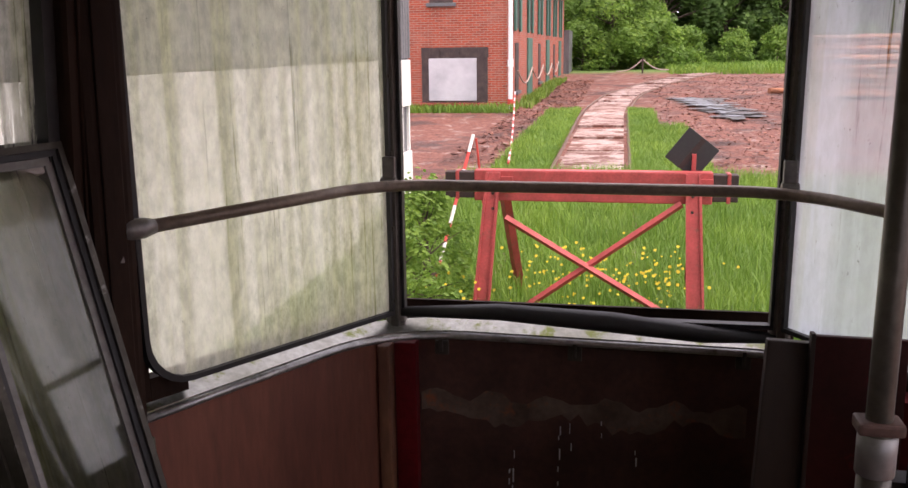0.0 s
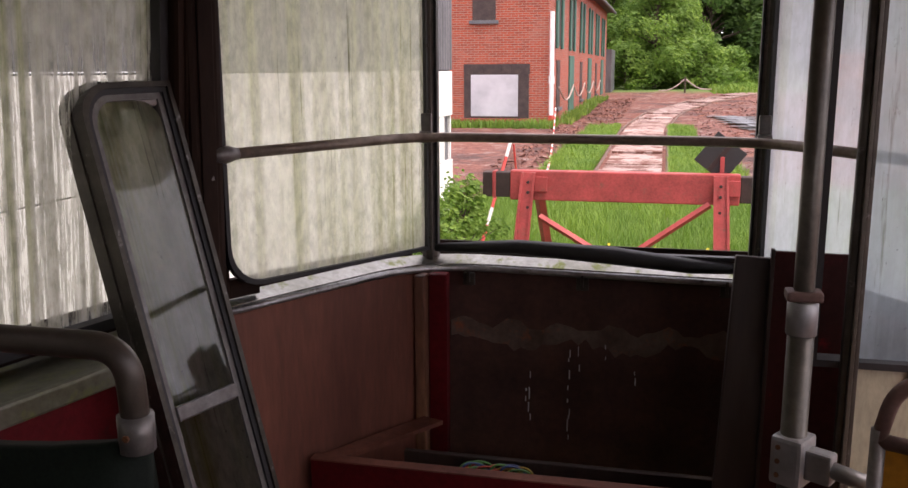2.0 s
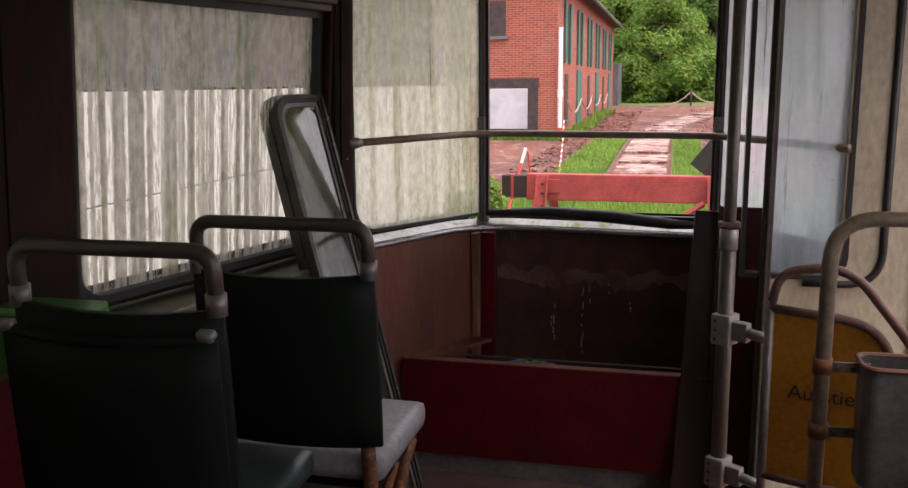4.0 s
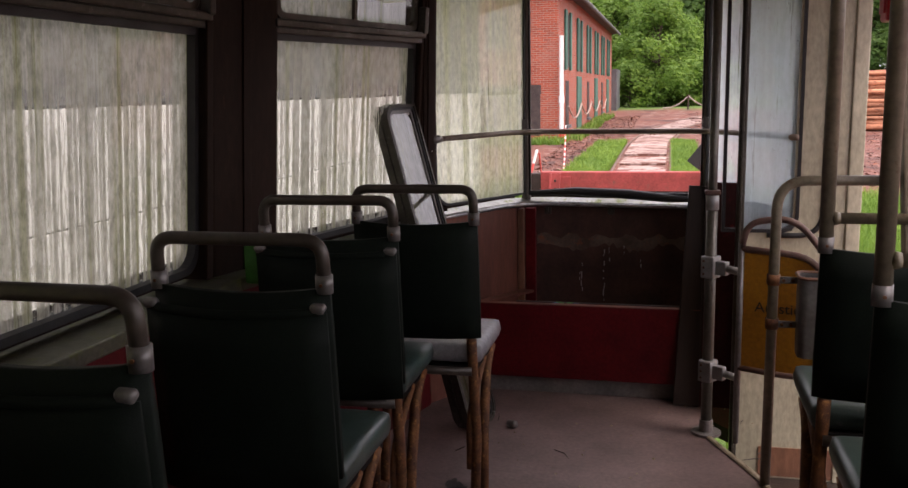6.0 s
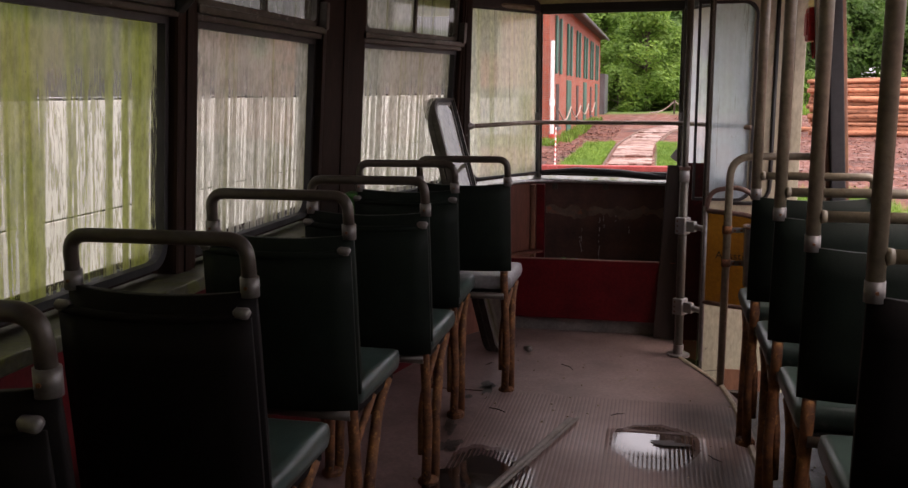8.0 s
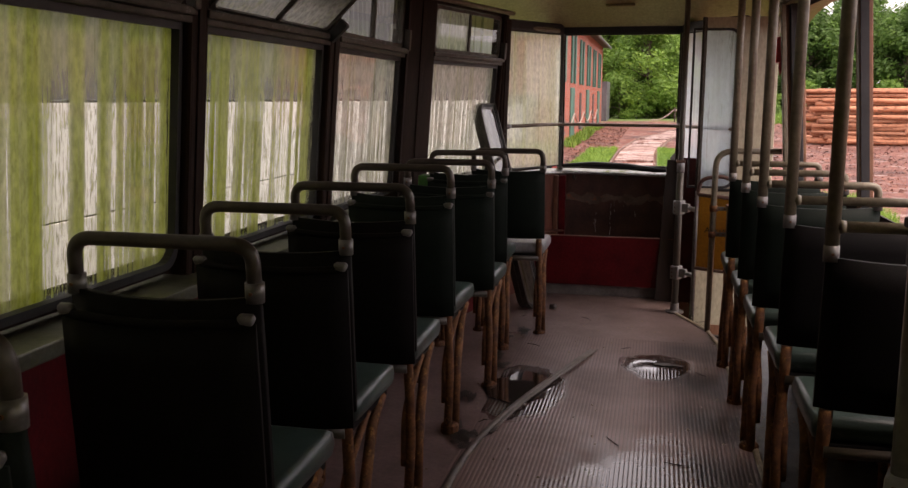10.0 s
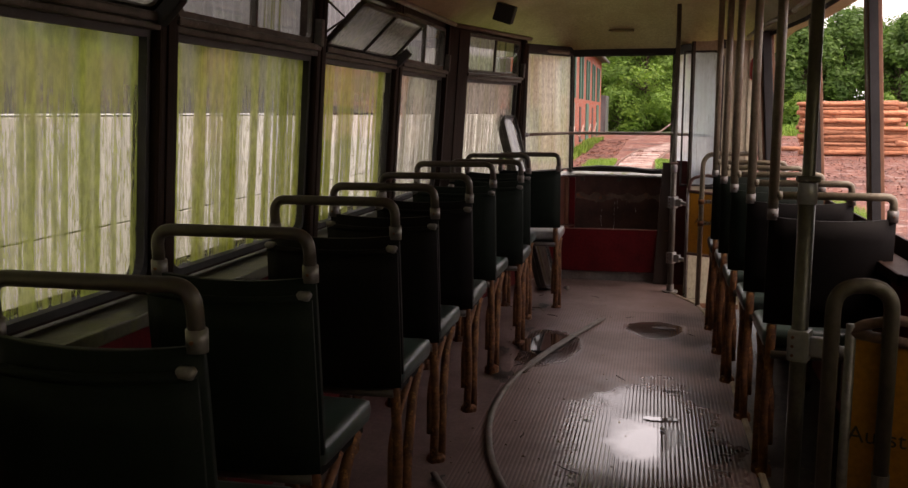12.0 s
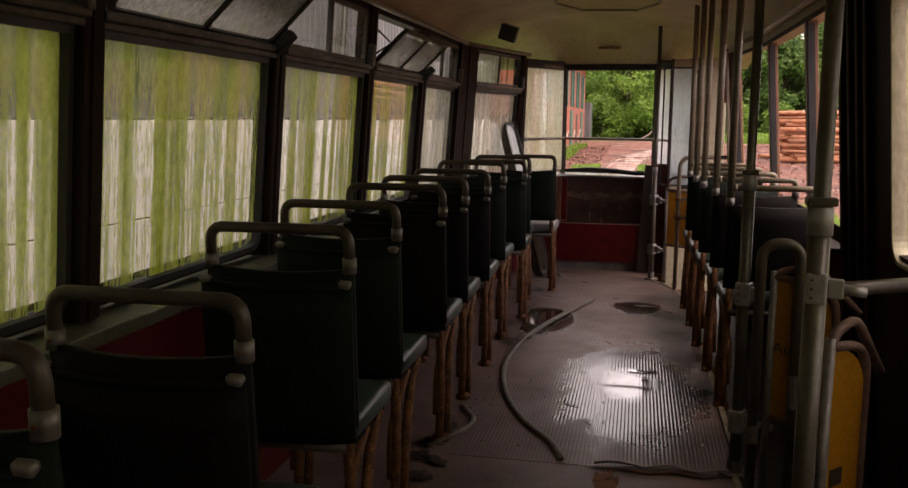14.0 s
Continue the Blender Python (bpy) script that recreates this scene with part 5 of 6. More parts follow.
def blob(name, cx, cy, rx, ry, z, mat, seed, parent, jag=0.25, n=48):
    r = random.Random(seed)
    ph = [(r.uniform(0, 6.28), r.uniform(0.2, 1.0)) for _ in range(7)]
    bm = bmesh.new()
    vs = []
    for i in range(n):
        t = 2 * pi * i / n
        k = 1 + jag * sum(a * sin((j + 2) * t + p) / (j + 2) for j, (p, a) in enumerate(ph)) + jag * 0.25 * (r.random() - 0.5)
        vs.append(bm.verts.new((cx + rx * k * cos(t), cy + ry * k * sin(t), z)))
    bm.faces.new(vs)
    return part(name, bm, mat, parent)


wet = tagged(thing("puddle", "shallow bright puddle on the ribbed mat", "puddle"), kind="stuff")
blob("water", 0.43, -1.62, 0.06, 0.03, 0.005, M_WATER, 8, wet, 0.8)
blob("clod", 0.56, -1.46, 0.014, 0.014, 0.010, M_DIRT, 9, wet, 0.8)
blob("clod", 0.44, -1.76, 0.012, 0.02, 0.008, M_DIRT, 10, wet, 0.8)
def buckle(x, y):
    """Height of the lifted, wet mat round the hole; slope added for its reflection."""
    u = max(0.0, 1 - (abs(x - 0.40) / 0.20) ** 6)
    v = (y + 0.16) / 0.34
    v = v if v < 1 else max(0.0, 1 - (v - 1) / 0.25)
    return 0.0012 + 0.020 * u * max(0.0, v)


wet2 = tagged(thing("puddle", "small shining puddle round a hole in the lifted mat", "puddle"), kind="stuff")
bm = bmesh.new()
gv = [[bm.verts.new((0.20 + 0.4 * i / 24, -0.16 + 0.425 * j / 30, buckle(0.20 + 0.4 * i / 24, -0.16 + 0.425 * j / 30))) for i in range(25)] for j in range(31)]
for j in range(30):
    for i in range(24):
        bm.faces.new((gv[j][i], gv[j][i + 1], gv[j + 1][i + 1], gv[j + 1][i]))
part("lifted_mat", bm, M_FLOOR, wet2, smooth=True)
blob("hole", 0.45, 0.085, 0.06, 0.03, buckle(0.45, 0.085) + 0.005, M_DIRT, 16, wet2, 0.7)
wet3 = tagged(thing("puddle", "dark puddle beside the seats", "puddle"), kind="stuff")
blob("water", -0.25, -0.40, 0.14, 0.26, 0.004, M_WATER, 21, wet3, 0.3)
torn = thing("torn_mat", "torn dark gap across the rubber mat", "torn mat", kind="structure")
blob("gap", 0.52, -3.05, 0.27, 0.030, 0.003, M_WOOD, 31, torn, 0.9)
blob("gap", 0.30, -3.30, 0.05, 0.20, 0.0028, M_RUST, 33, torn, 0.7)
blob("gap", 0.62, -3.42, 0.09, 0.05, 0.0026, M_WOOD, 36, torn, 0.7)
rt = random.Random(41)
lip = [(0.24 + 0.05 * i, -3.025 + 0.012 * sin(i * 1.3) + rt.uniform(-0.006, 0.006), 0.006 + 0.010 * abs(sin(i * 0.8))) for i in range(12)]
part("curled_edge", tube(lip, [0.004 + 0.006 * abs(sin(i * 0.7 + 0.4)) for i in range(12)], 6, flat=0.6), M_FLOORPLAIN, torn, smooth=True)
part("curled_edge", tube([(x + 0.02, y - 0.055, z * 0.7) for x, y, z in lip[2:10]], 0.006, 6, flat=0.6), M_RUST, torn, smooth=True)
litter = tagged(thing("floor_litter", "small crumbs, twigs and flakes strewn on the floor", "litter"), kind="stuff")
verts, faces = [], []
for k in range(420):
    x, y = (rng.uniform(-0.5, 0.78), rng.uniform(-5.5, 1.7)) if k < 260 else (rng.uniform(0.80, 1.08), rng.uniform(-3, 0.85))
    s, a = rng.uniform(0.002, 0.009), rng.uniform(0, 6.28)
    o = len(verts)
    for dx, dy, dz in ((-s, 0, 0), (s, 0, 0), (0, s * 1.3, 0), (0, s * 0.3, s * 0.7)):
        verts.append((x + dx * cos(a) - dy * sin(a), y + dx * sin(a) + dy * cos(a), dz + 0.0005 - (0.012 if x > 0.79 else 0)))
    faces += [(o, o + 1, o + 3), (o + 1, o + 2, o + 3), (o + 2, o, o + 3)]
raw("crumbs", verts, faces, M_TRIM, litter)
for k in range(26):
    x, y, a, L = rng.uniform(-0.5, 0.7), rng.uniform(-3.2, 1.55), rng.uniform(0, 6.28), rng.uniform(0.02, 0.06)
    bend = rng.uniform(-0.6, 0.6)
    mid = (x + L * cos(a), y + L * sin(a), 0.004)
    part("twig", tube([(x, y, 0.003), mid, (mid[0] + L * cos(a + bend), mid[1] + L * sin(a + bend), 0.003)], [0.0015, 0.0025, 0.001], 5), M_WOOD, litter)
for k in range(18):
    blob("dirt_patch", rng.uniform(-0.50, -0.36), rng.uniform(-3.4, 1.3), rng.uniform(0.02, 0.05), rng.uniform(0.03, 0.10), 0.0022, M_DIRT, 200 + k, litter, 0.8)


# ---- outdoors ----
def ground_z(x, y):
    t = min(1.0, max(0.0, (y - 9.0) / 55.0))
    return -0.80 + 0.75 * t + 0.04 * sin(x * 0.9 + 1.3) * sin(y * 0.55) * min(1.0, max(0.0, (y - 4) / 6))


gx = [-400, -150, -60] + [-30 + 1.5 * i for i in range(48)] + [60, 150, 400]
gy = [-400, -100, -30] + [-10 + 1.5 * i for i in range(60)] + [110, 200, 500]
verts = [(x, y, ground_z(x, y)) for y in gy for x in gx]
n = len(gx)
faces = [(j * n + i, j * n + i + 1, (j + 1) * n + i + 1, (j + 1) * n + i) for j in range(len(gy) - 1) for i in range(n - 1)]
tagged(raw("ground", verts, faces, M_GROUND, smooth=True), "yard of bark litter, earth and rough grass", "ground", kind="structure")

# track
def track_x(y):
    return -0.36 + (0.0 if y < 27 else 0.0062 * (y - 27) ** 2)


track = thing("railway_track", "pair of rusty rails overgrown with grass", "railway track")
for side in (-0.72, 0.72):
    pts = [(track_x(y) + side, y, ground_z(track_x(y) + side, y) + 0.015) for y in [7.9 + 1.2 * i for i in range(44)]]
    part("rail", tube(pts, 0.038, 6), M_RAIL, track)
paving = thing("track_slabs", "pinkish concrete slabs between the rails with bark on them", "paving", kind="structure")
y = 14.5
while y < 56:
    cx, L = track_x(y + 1.2), 2.36
    z = ground_z(cx, y + 1.2)
    part("slab", box(-0.60, 0.60, -L / 2, L / 2, -0.05, 0.035, 0.012), M_SLAB, paving, m=pose(cx, y + 1.2, z + rng.uniform(-0.01, 0.02), rng.uniform(-0.5, 0.5), rng.uniform(-0.5, 0.5), -degrees(atan2(track_x(y + 2.4) - track_x(y), 2.4))))
    y += 2.4
pool = tagged(thing("puddle", "long rain puddle in the bark yard", "puddle"), kind="stuff")
for k in range(7):
    px, py = 2.62 + 0.13 * k + rng.uniform(-0.08, 0.08), 34.6 - 1.15 * k
    blob("wet_mud", px + 0.15, py, rng.uniform(0.6, 0.9), 1.1, ground_z(px, py) + 0.045, M_DIRT, 60 + k, pool, 0.8, 60)
    blob("water", px, py, rng.uniform(0.22, 0.46), rng.uniform(0.55, 0.85), ground_z(px, py) + 0.06, M_POOL, 44 + k, pool, 0.9, 60)

# buffer stop
BY = 7.55
stop = thing("buffer_stop", "faded red steel buffer stop with crossed braces in the grass", "buffer stop")
part("beam", box(-1.04, 0.90, BY - 0.06, BY + 0.06, 0.25, 0.51, 0.012), M_BUFFER, stop)
for x0, x1 in ((-1.29, -1.04), (0.90, 1.10)):
    part("timber_end", box(x0, x1, BY - 0.05, BY + 0.08, 0.27, 0.49, 0.01), M_SLEEPER, stop)
part("iron_strap", box(-1.20, -1.17, BY - 0.056, BY + 0.086, 0.26, 0.50, 0.004), M_BUFFER, stop)
part("iron_strap", box(1.01, 1.04, BY - 0.056, BY + 0.086, 0.26, 0.50, 0.004), M_BUFFER, stop)
for x, fx in ((-0.87, -0.97), (0.74, 0.80)):
    bm = bmesh.new()
    for dx, w in ((-0.05, 0.010), (0.0, 0.05), (0.05, 0.010)):
        a = Vector((x + dx, BY - 0.10, 0.50))
        e = Vector((fx + dx * 1.3, BY - 0.30, -0.85))
        q = [a + Vector((-w, 0, 0)), a + Vector((w, 0, 0)), e + Vector((w, 0, 0)), e + Vector((-w, 0, 0))]
        d = Vector((0, -0.03 if w < 0.05 else -0.008, 0))
        f1 = [bm.verts.new(p + d) for p in q]
        f2 = [bm.verts.new(p - d * 0.2) for p in q]
        bm.faces.new(f1)
        bm.faces.new(f2[::-1])
        for i in range(4):
            bm.faces.new((f1[i], f2[i], f2[(i + 1) % 4], f1[(i + 1) % 4]))
    part("leg", bm, M_BUFFER, stop)
    part("back_leg", tube([(x + 0.05, BY + 0.08, 0.40), (x + 0.10, BY + 1.05, -0.80)], 0.05, 4), M_BUFFER, stop)
    part("gusset", box(x - 0.02, x + 0.16, BY - 0.085, BY - 0.062, 0.33, 0.46, 0.004), M_BUFFER, stop)
    for dz in (0.42, 0.33, 0.20):
        part("bolt", tube([(x, BY - 0.155, dz), (x, BY - 0.135, dz)], 0.014, 6), M_SLEEPER, stop)
for p0, p1 in (((-0.77, BY - 0.12, 0.12), (0.70, BY - 0.22, -0.72)), ((0.66, BY - 0.10, 0.26), (-0.72, BY - 0.20, -0.72))):
    part("brace", tube([p0, p1], 0.030, 4), M_BUFFER, stop)
signp = thing("track_sign", "black square plate turned on its corner on a red rod", "sign")
part("plate", box(-0.155, 0.155, -0.006, 0.006, -0.155, 0.155, 0.004), M_BLACK, signp, m=pose(0.74, BY + 0.14, 0.64, 0, 38, 0))
part("rod", box(0.74, 0.775, BY + 0.10, BY + 0.13, 0.45, 0.64, 0.004), M_BUFFER, signp)
part("slat", box(-0.15, 0.15, -0.012, -0.006, -0.02, 0.02), M_SLEEPER, signp, m=pose(0.74, BY + 0.14, 0.64, 0, -52, 0))

# barrier stake with tape
stake = thing("barrier_stake", "leaning red and white striped barrier stake", "stake")
a, e = Vector((-1.62, 8.6, -0.75)), Vector((-1.36, 9.4, 0.62))
for k in range(8):
    part("band", tube([a.lerp(e, k / 8), a.lerp(e, (k + 1) / 8)], 0.018, 8), M_STRIPE if k % 2 else M_TAPE_RED, stake)
part("prop", tube([(-1.33, 9.4, 0.58), (-1.25, 9.6, -0.5)], 0.012, 6), M_TAPE_RED, stake)
tape = thing("barrier_tape", "sagging red and white barrier tape", "barrier tape")
pts = []
for k in range(25):
    t = k / 24
    p = Vector((-1.75, 15.5, -0.45)).lerp(Vector((-3.30, 29.7, 0.1)), t)
    pts.append(p - Vector((0, 0, 0.35 * sin(pi * t))))
for k in range(24):
    part("tape_piece", tube([pts[k], pts[k + 1]], 0.022, 5), M_STRIPE if k % 2 else M_TAPE_RED, tape)

# white shed close beside the tram
XW, YW = -2.90, 13.0
shed = thing("white_shed", "long white block shed with grey corrugated upper wall", "shed")
part("core", box(XW - 5.0, XW - 0.04, -14.0, YW - 0.03, -0.9, 1.36), M_CORR, shed)
bm = bmesh.new()
vs, zlo, zhi = [], 1.38, 3.3
xsq = []
y = -14.0
while y < YW:
    xsq.append(y)
    y += 0.038
for i, y in enumerate(xsq):
    o = 0.020 * (1 if (i // 1) % 4 in (0, 1) else -1)
    vs.append((bm.verts.new((XW + 0.02 + o, y, zlo)), bm.verts.new((XW + 0.02 + o, y, zhi))))
for (q, r), (s, t) in zip(vs, vs[1:]):
    bm.faces.new((q, r, t, s))
part("corrugated_sheet", bm, M_CORR, shed)
part("gable", box(XW - 5.0, XW, YW - 0.06, YW - 0.02, 1.36, 3.3), M_CORR, shed)
part("roof", box(XW - 5.2, XW + 0.15, -14.2, YW + 0.15, 3.3, 3.4), M_ROOF, shed)
blk = bpy.data.meshes.new("block")
bmx = box(0, 0.06, 0.0008, 0.9992, 0.004, 0.656, 0.006)
bmx.to_mesh(blk)
bmx.free()
blk.materials.append(M_WHITEWALL)
for r_ in range(4):
    for c in range(27):
        ob = new("block", blk)
        ob.parent = shed
        ob.matrix_basis = pose(XW - 0.03 + rng.uniform(-0.002, 0.002), YW - 1 - c - (0.5 if r_ % 2 else 0), 1.365 - 0.66 * (r_ + 1))
for r_ in range(4):
    for c in range(3):
        ob = new("block", blk)
        ob.parent = shed
        ob.matrix_basis = pose(XW - c, YW - 0.03, 1.365 - 0.66 * (r_ + 1), 0, 0, 90)

# brick building
BX, BY0, BLEN, BTOP = -3.6, 30.0, 29.0, 4.9
hall = thing("brick_building", "two-storey red brick building with green shutters", "building")
part("wall", box(BX - 9.0, BX, BY0, BY0 + BLEN, -0.9, BTOP), M_BRICK, hall)
bm = box(BX - 9.3, BX + 0.45, BY0 - 0.3, BY0 + BLEN + 0.4, BTOP, BTOP + 0.16)
part("roof", bm, M_ROOF, hall)
part("gutter", tube([(BX + 0.5, BY0 - 0.3, BTOP - 0.02), (BX + 0.5, BY0 + BLEN + 0.4, BTOP - 0.02)], 0.08, 8), M_CORR, hall)
part("drainpipe", tube([(BX + 0.12, BY0 - 0.06, -0.55), (BX + 0.12, BY0 - 0.06, 3.25)], 0.075, 10), M_WHITEPIPE, hall, "white plastic drainpipe")
part("pipe_joint", tube([(BX + 0.12, BY0 - 0.06, 0.9), (BX + 0.12, BY0 - 0.06, 1.15)], 0.10, 10), M_WHITEPIPE, hall)
part("pipe_joint", tube([(BX + 0.12, BY0 - 0.06, -0.35), (BX + 0.12, BY0 - 0.06, -0.15)], 0.10, 10), M_TAPE_RED, hall)
win = part("window", box(-6.5, -4.25, BY0 - 0.02, BY0 + 0.05, -0.27, 1.56, 0.01), M_DARKWOOD, hall, "boarded window in dark timber")
part("boarding", box(-6.25, -4.62, BY0 - 0.05, BY0 - 0.02, -0.2, 1.20, 0.01), M_BOARD, win, "pale scuffed boarding")
part("sill", box(-6.6, -4.15, BY0 - 0.12, BY0, -0.36, -0.27, 0.01), M_BUFFER, win)
for k in range(7):
    part("plank", box(-6.5 + k * 0.33, -6.2 + k * 0.33, BY0 - 0.035, BY0 - 0.021, 1.22, 1.55, 0.004), M_DARKWOOD, win)
win = part("window", box(-6.2, -5.4, BY0 - 0.02, BY0 + 0.05, 3.0, 4.2, 0.01), M_DARKWOOD, hall)
part("sill", box(-6.3, -5.3, BY0 - 0.1, BY0, 2.88, 3.0, 0.01), M_CORR, win)
for k in range(6):
    y = BY0 + 2.2 + k * 4.5
    win = part("window", box(BX - 0.03, BX + 0.015, y, y + 1.1, 2.2, 4.2, 0.01), M_DARKWOOD, hall)
    part("shutter", box(BX + 0.02, BX + 0.09, y - 0.5, y - 0.02, 2.1, 4.3, 0.01), M_SHUTTER, win)
    part("shutter", box(BX + 0.02, BX + 0.09, y + 1.12, y + 1.6, 2.1, 4.3, 0.01), M_SHUTTER, win)
    if k % 2:
        part("door", box(BX, BX + 0.06, y - 0.4, y + 1.4, -0.5, 1.9, 0.01), M_SHUTTER, hall)
    else:
        win = part("window", box(BX - 0.03, BX + 0.03, y, y + 1.0, 0.0, 1.7, 0.01), M_DARKWOOD, hall)
        part("sill", box(BX, BX + 0.12, y - 0.1, y + 1.1, -0.12, 0.0, 0.01), M_CORR, win)
part("end_wing", box(BX - 4, BX + 0.35, BY0 + BLEN, BY0 + BLEN + 4, -0.6, 2.6), M_CORR, hall)
rope = thing("rope_fence", "slack rope strung along the building on posts", "rope fence")
for k in range(4):
    pa, pb = Vector((BX + 0.25, BY0 + 1 + 5 * k, 0.75)), Vector((BX + 0.25, BY0 + 6 + 5 * k, 0.75))
    part("rope", tube([pa.lerp(pb, t / 8) - Vector((0, 0, 0.5 * sin(pi * t / 8))) for t in range(9)], 0.03, 5), M_ROPE, rope)
fence = thing("rope_fence", "slack rope between short posts across the far road", "rope fence")
for k, (x0, x1) in enumerate(((-0.2, 1.4), (1.4, 3.0))):
    pa, pb = Vector((x0, 58, 0.0 if k == 0 else 0.75)), Vector((x1, 58, 0.75 if k == 0 else 0.1))
    part("rope", tube([pa.lerp(pb, t / 8) - Vector((0, 0, 0.25 * sin(pi * t / 8))) for t in range(9)], 0.04, 5), M_ROPE, fence)
part("post", tube([(1.4, 58, -0.2), (1.4, 58, 0.85)], 0.06, 6), M_BARK, fence)

# log piles
log_me = bpy.data.meshes.new("log")
bmx = bmesh.new()
add_tube(bmx, [(-1.95 + 0.65 * i, 0.01 * sin(i * 2.0), 0.012 * cos(i * 1.7)) for i in range(7)], [0.110, 0.112, 0.106, 0.108, 0.101, 0.099, 0.094], 9)
bmx.to_mesh(log_me)
bmx.free()
log_me.polygons.foreach_set("use_smooth", [len(p.vertices) == 4 for p in log_me.polygons])
log_me.materials.append(M_LOG)


def log_pile(x, y, rows, deep, label, turn=0.0):
    p = thing("log_pile", label, "log pile", "log piles", m=pose(x, y, ground_z(x, y) + 0.05, 0, 0, turn))
    r = random.Random(int(x * 10))
    for k in range(rows):
        for j in range(deep - (k > rows - 3) * r.randint(0, 1)):
            ob = new("log", log_me)
            ob.parent = p
            s = r.uniform(0.62, 1.25)
            ob.matrix_basis = pose(r.uniform(-0.42, 0.42), 0.22 * j + 0.11 * (k % 2) + 0.05 * k + r.uniform(-0.08, 0.08), 0.10 + 0.168 * k + r.uniform(-0.03, 0.03), r.uniform(0, 360), r.uniform(-1.0, 1.0), r.uniform(-1.8, 1.8)) @ Matrix.Diagonal((r.choice((-1, 1)) * r.uniform(0.97, 1.03), s, s, 1))
    return p


log_pile(8.6, 34.5, 13, 5, "high stack of peeled orange-brown logs", 4)
log_pile(13.4, 35.6, 11, 5, "stack of peeled orange-brown logs", 2)
log_pile(18.0, 34.0, 13, 4, "further stack of peeled orange-brown logs", -4)
loose = thing("loose_log", "single peeled log lying in the bark", "log", "loose logs")
ob = new("trunk_piece", log_me)
ob.parent = loose
loose.matrix_basis = pose(12.0, 31.5, ground_z(12, 31) + 0.12, 0, 0, -18)
copy_thing(loose, pose(7.6, 38.5, ground_z(7.6, 38.5) + 0.1, 0, 0, 30))
copy_thing(loose, pose(11.6, 33.4, ground_z(11.6, 33.4) + 0.35, 0, 8, 10))


# trees
def tree(seed, height, spread, mat, trunk_share=0.22, leaves=3200, leaf=0.16):
    r = random.Random(seed)
    t = thing("tree", "", "tree")
    bm = bmesh.new()
    add_tube(bm, [(0, 0, -0.3), (0.05, 0, height * 0.3), (r.uniform(-0.2, 0.2), r.uniform(-0.2, 0.2), height * 0.85)], [height * 0.022, height * 0.016, height * 0.004], 8)
    clumps = []
    for k in range(40):
        z = height * (trunk_share + (1 - trunk_share) * r.random() ** 0.9)
        reach = spread * (1 - 0.75 * max(0.0, (z / height - 0.35) / 0.65) ** 1.5) * r.uniform(0.45, 1.0)
        a = r.uniform(0, 6.28)
        c = Vector((cos(a) * reach, sin(a) * reach, z))
        clumps.append((c, spread * r.uniform(0.22, 0.42)))
        add_tube(bm, [(0, 0, z * 0.72), (c.x * 0.5, c.y * 0.5, z * 0.88), c], [height * 0.008, height * 0.005, height * 0.002], 5)
    part("trunk", bm, M_BARK, t)
    verts, faces = [], []
    for k in range(leaves):
        c, rad = clumps[r.randrange(len(clumps))]
        d = Vector((r.gauss(0, 1), r.gauss(0, 1), r.gauss(0, 0.8)))
        d = d.normalized() * rad * r.random() ** 0.4
        p = c + d
        n = (d.normalized() + Vector((r.gauss(0, 0.5), r.gauss(0, 0.5), r.gauss(0.3, 0.5)))).normalized()
        u = n.cross(Vector((0.3, 0.5, 0.8))).normalized()
        w = n.cross(u)
        s = leaf * r.uniform(0.6, 1.4)
        o = len(verts)
        verts += [p - u * s, p + w * s * 0.55 + n * s * 0.15, p + u * s, p - w * s * 0.55 + n * s * 0.15]
        faces.append((o, o + 1, o + 2, o + 3))
    tagged(raw("crown", [tuple(v) for v in verts], faces, mat, t), kind="stuff")
    return t


T1 = tree(1, 7.5, 3.4, M_LEAF1, 0.03, 17000, 0.125)
T1.matrix_basis = pose(-0.6, 66, 0.0)
tagged(T1, "full light green deciduous tree at the end of the yard", "tree", "trees round the yard")
T2 = tree(2, 10.0, 4.0, M_LEAF2, 0.03, 15000, 0.165)
T2.matrix_basis = pose(6.0, 82, 0.0)
tagged(T2, "dark green woodland tree behind the yard", "tree", "trees round the yard")
T3 = tree(3, 9.0, 3.6, M_LEAF2, 0.03, 15000, 0.165)
T3.matrix_basis = pose(13.0, 80, 0.0)
tagged(T3, "broad dark green woodland tree with low branches", "tree", "trees round the yard")
T4 = tree(4, 3.2, 2.2, M_LEAF1, 0.02, 4200, 0.13)
T4.matrix_basis = pose(2.6, 66, 0.0)
tagged(T4, "low light green bush beside the yard road", "bush", "bushes round the yard")
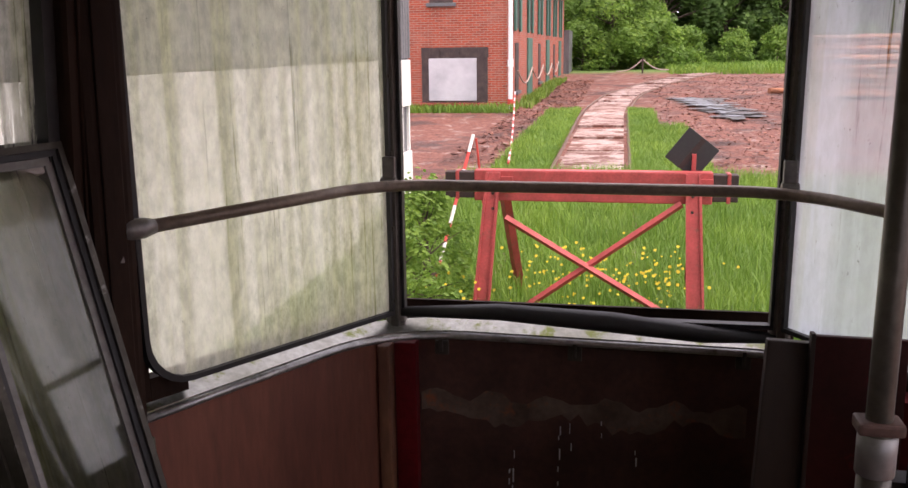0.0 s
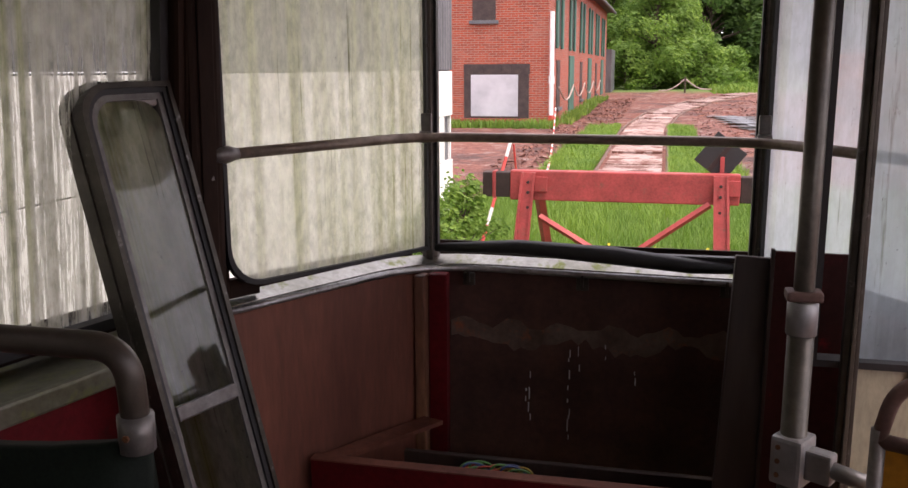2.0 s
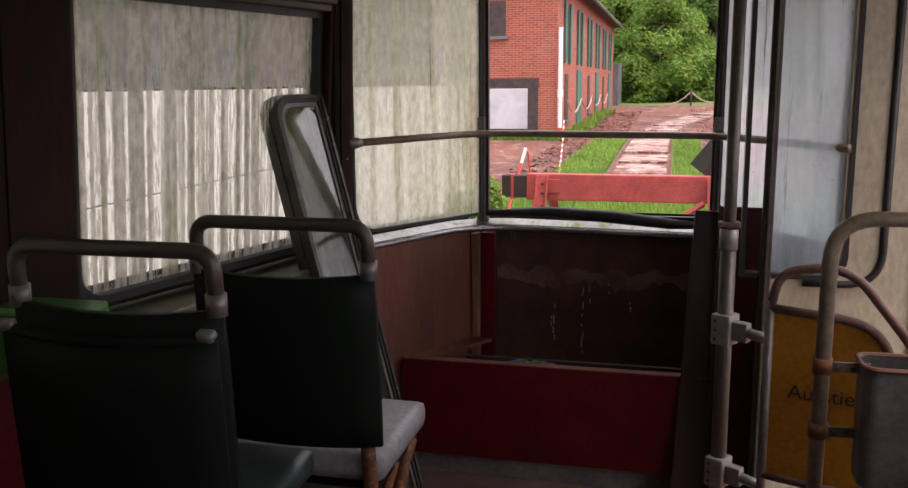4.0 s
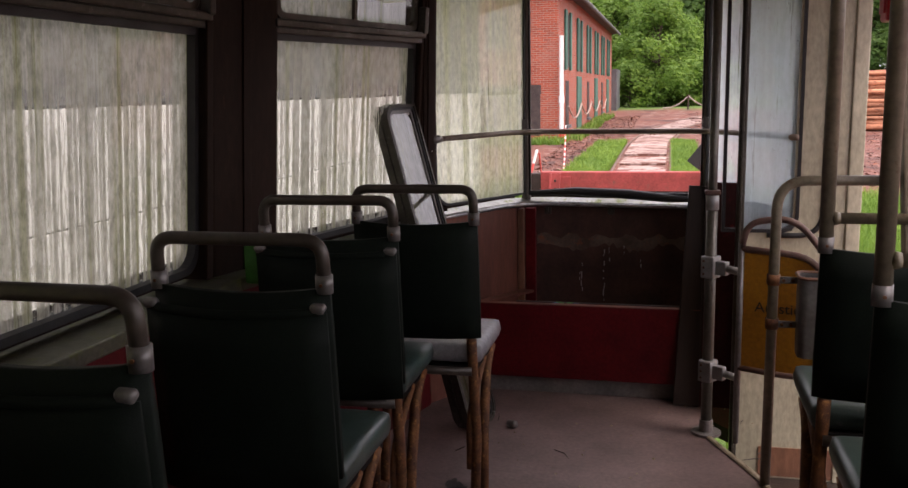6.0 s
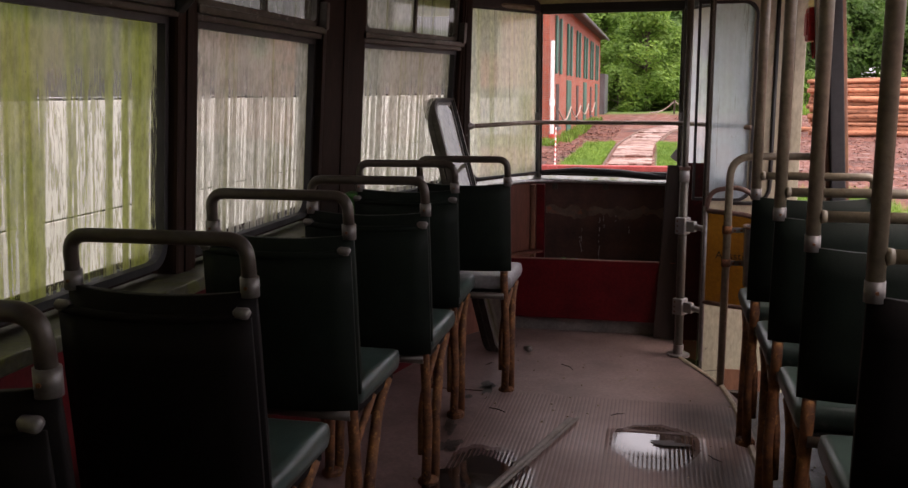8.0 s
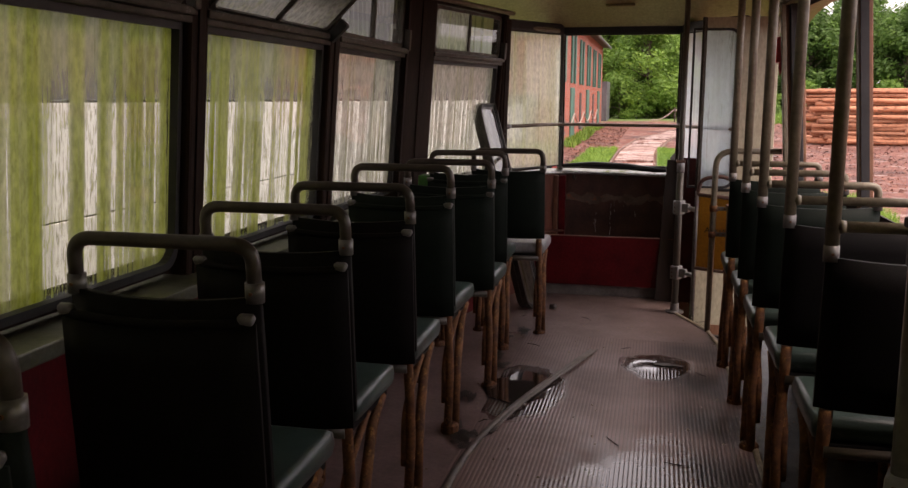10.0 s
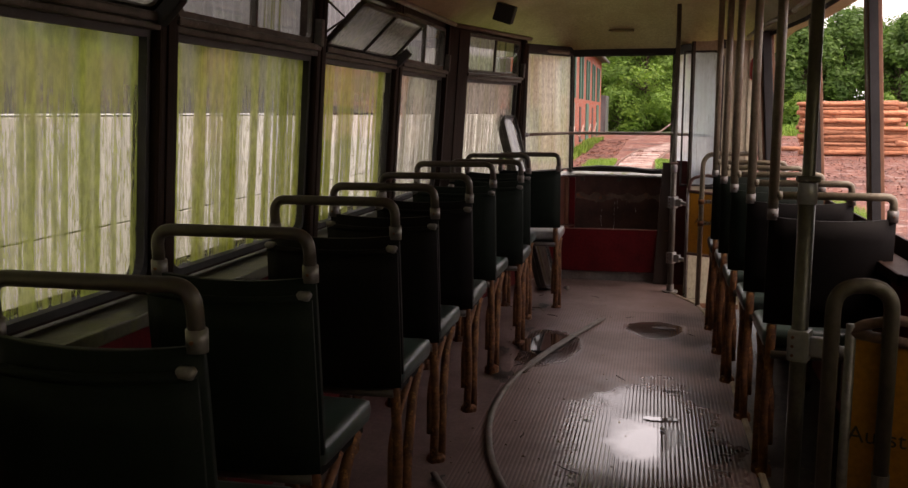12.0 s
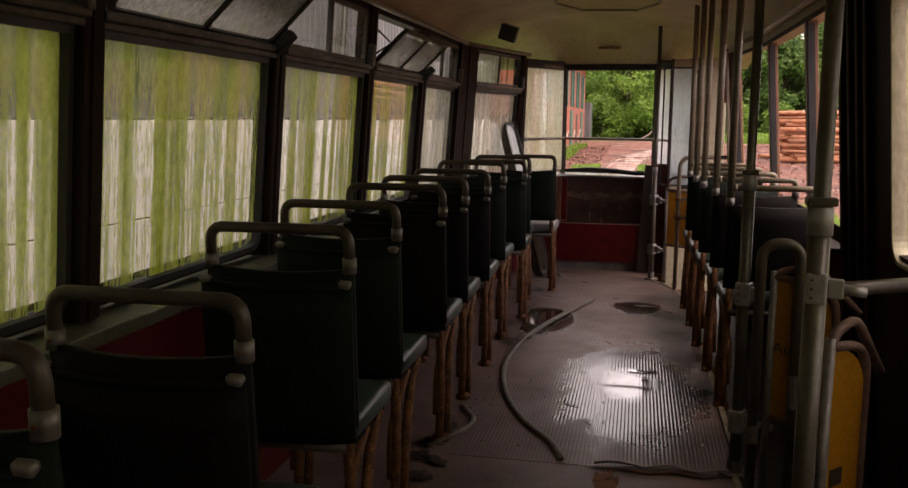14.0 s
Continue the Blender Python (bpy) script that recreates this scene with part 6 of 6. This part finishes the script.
for src, x, y, s, a in ((T1, 1.2, 68, 0.8, 10), (T2, 3.5, 78, 1.15, 15), (T3, 8.5, 79, 1.05, 25), (T2, 12, 84, 1.0, 35), (T2, -1, 80, 1.2, 75), (T3, 5, 90, 1.3, 95), (T2, 10, 95, 1.2, 55), (T3, 0, 95, 1.3, 65), (T2, -6, 92, 1.3, 85), (T1, -4.4, 70, 1.1, 60), (T1, -8, 66, 1.15, 200), (T2, 2.0, 84, 1.05, 100), (T3, -2.5, 86, 1.2, 40), (T3, -9, 84, 1.2, 150), (T2, 9.5, 86, 0.95, 210), (T2, 17, 82, 1.05, 300), (T3, 20.5, 78, 1.0, 70),
                      (T3, 24, 80, 1.2, 190), (T2, 28, 78, 1.25, 20), (T3, 33, 76, 1.35, 120), (T2, 38, 74, 1.05, 240), (T3, 44, 72, 1.0, 10), (T2, 50, 70, 1.1, 90),
                      (T3, 15.5, 90, 0.95, 33), (T2, 22, 92, 1.0, 133), (T3, 30, 90, 1.1, 233), (T4, -2.6, 64, 0.9, 50), (T4, 5.0, 70, 0.8, 120), (T4, 8.5, 72, 0.75, 250), (T4, 0.8, 69, 1.0, 300), (T4, 18, 72, 0.8, 10), (T4, 24, 71, 0.9, 77), (T4, 12, 74, 0.8, 140)):
    c = copy_thing(src, pose(x, y, 0.0, 0, 0, a))
    c.scale = (s, s, s)


# grass, weeds and flowers
def blades(name, count, area, tall, mat, seed, wide=0.012, label="", lean_=0.9):
    r = random.Random(seed)
    verts, faces = [], []
    for k in range(count):
        x, y = area(r)
        z = ground_z(x, y)
        h, a, w = tall * r.uniform(0.45, 1.25), r.uniform(0, 6.28), wide * r.uniform(0.7, 1.5)
        l = h * lean_ * r.random()
        dx, dy = cos(a), sin(a)
        o = len(verts)
        verts += [(x - dy * w, y + dx * w, z - 0.02), (x + dy * w, y - dx * w, z - 0.02), (x + dx * l * 0.4 + dy * w * 0.7, y + dy * l * 0.4 - dx * w * 0.7, z + h * 0.6), (x + dx * l * 0.4 - dy * w * 0.7, y + dy * l * 0.4 + dx * w * 0.7, z + h * 0.6), (x + dx * l, y + dy * l, z + h)]
        faces += [(o, o + 1, o + 2, o + 3), (o + 3, o + 2, o + 4)]
    return tagged(raw(name, verts, faces, mat), label, "grass", kind="stuff")


def near(r):
    while True:
        x, y = r.uniform(-2.6, 4.5), 3.0 + 12.5 * r.random() ** 0.8
        if (x > XW + 0.1 or y > YW + 0.1) and x < 0.36 * y + 0.2:
            return x, y


def verge(r):
    y = r.uniform(14, 29)
    s = r.choice((-1, 1))
    if s < 0:
        return -0.36 - 0.78 - 1.0 * r.random() ** 1.8, y
    return -0.36 + 0.78 + 1.4 * r.random() ** 1.8 * (1 if y < 24 else 0.5), y


def far_meadow(r):
    return r.uniform(3.0, 30.0), r.uniform(56, 76)


def hall_foot(r):
    if r.random() < 0.5:
        return r.uniform(-7.0, -3.2), r.uniform(28.6, 29.9)
    return BX + r.uniform(0.1, 0.8), r.uniform(30, 50)


blades("grass", 70000, near, 0.26, M_GRASS, 11, 0.0045, "tall meadow grass round the buffer stop")
blades("verge_grass", 34000, verge, 0.20, M_GRASS, 12, 0.009, "bright grass verges beside the track")
blades("meadow", 16000, far_meadow, 0.45, M_GRASS, 13, 0.03, "rough meadow beyond the yard")
blades("wall_weeds", 2600, hall_foot, 0.26, M_GRASS, 14, 0.018, "weeds along the foot of the brick wall")
r = random.Random(29)
verts, faces = [], []
for k in range(15000):
    if r.random() < 0.75:
        x, y = r.uniform(1.2, 15.0), 17 + 36 * r.random() ** 1.3
    else:
        x, y = r.uniform(-3.3, -1.3), r.uniform(17, 50)
    z, s, a = ground_z(x, y), r.uniform(0.02, 0.10), r.uniform(0, 6.28)
    o = len(verts)
    for i in range(4):
        q, w = a + i * 1.57 + r.uniform(-0.4, 0.4), s * r.uniform(0.6, 1.4) * (1.0 if i % 2 else 0.4)
        verts.append((x + w * cos(q), y + w * sin(q), z + 0.012 + r.uniform(0, 0.05)))
    faces.append((o, o + 1, o + 2, o + 3))
tagged(raw("bark_litter", verts, faces, M_CHIP), "reddish brown bark chips strewn over the yard", "bark chips", kind="stuff")
r = random.Random(17)
verts, faces = [], []
for k in range(210):
    x, y = r.choice(((-1.25, 7.0), (-0.4, 8.2), (0.4, 8.4), (-0.1, 7.6), (0.6, 7.9)))
    x, y = x + r.gauss(0, 0.25), y + r.gauss(0, 0.5)
    z, s = ground_z(x, y) + r.uniform(0.12, 0.48), r.uniform(0.009, 0.017)
    o = len(verts)
    for i in range(6):
        verts.append((x + s * cos(i * 1.047), y + s * sin(i * 1.047) * 0.6, z + s * 0.8 * sin(i * 1.047)))
    faces.append(tuple(range(o, o + 6)))
tagged(raw("flowers", verts, faces, M_FLOWER), "small yellow meadow flowers among the grass", "flowers", kind="stuff")
weed = tree(9, 1.2, 0.40, M_LEAF1, 0.02, 4200, 0.024)
weed.matrix_basis = pose(-1.45, 7.4, -0.8)
tagged(weed, "tall leafy weed beside the white shed", "weed", "tall weeds")
copy_thing(weed, pose(-1.55, 6.6, -0.85, 0, 0, 80))
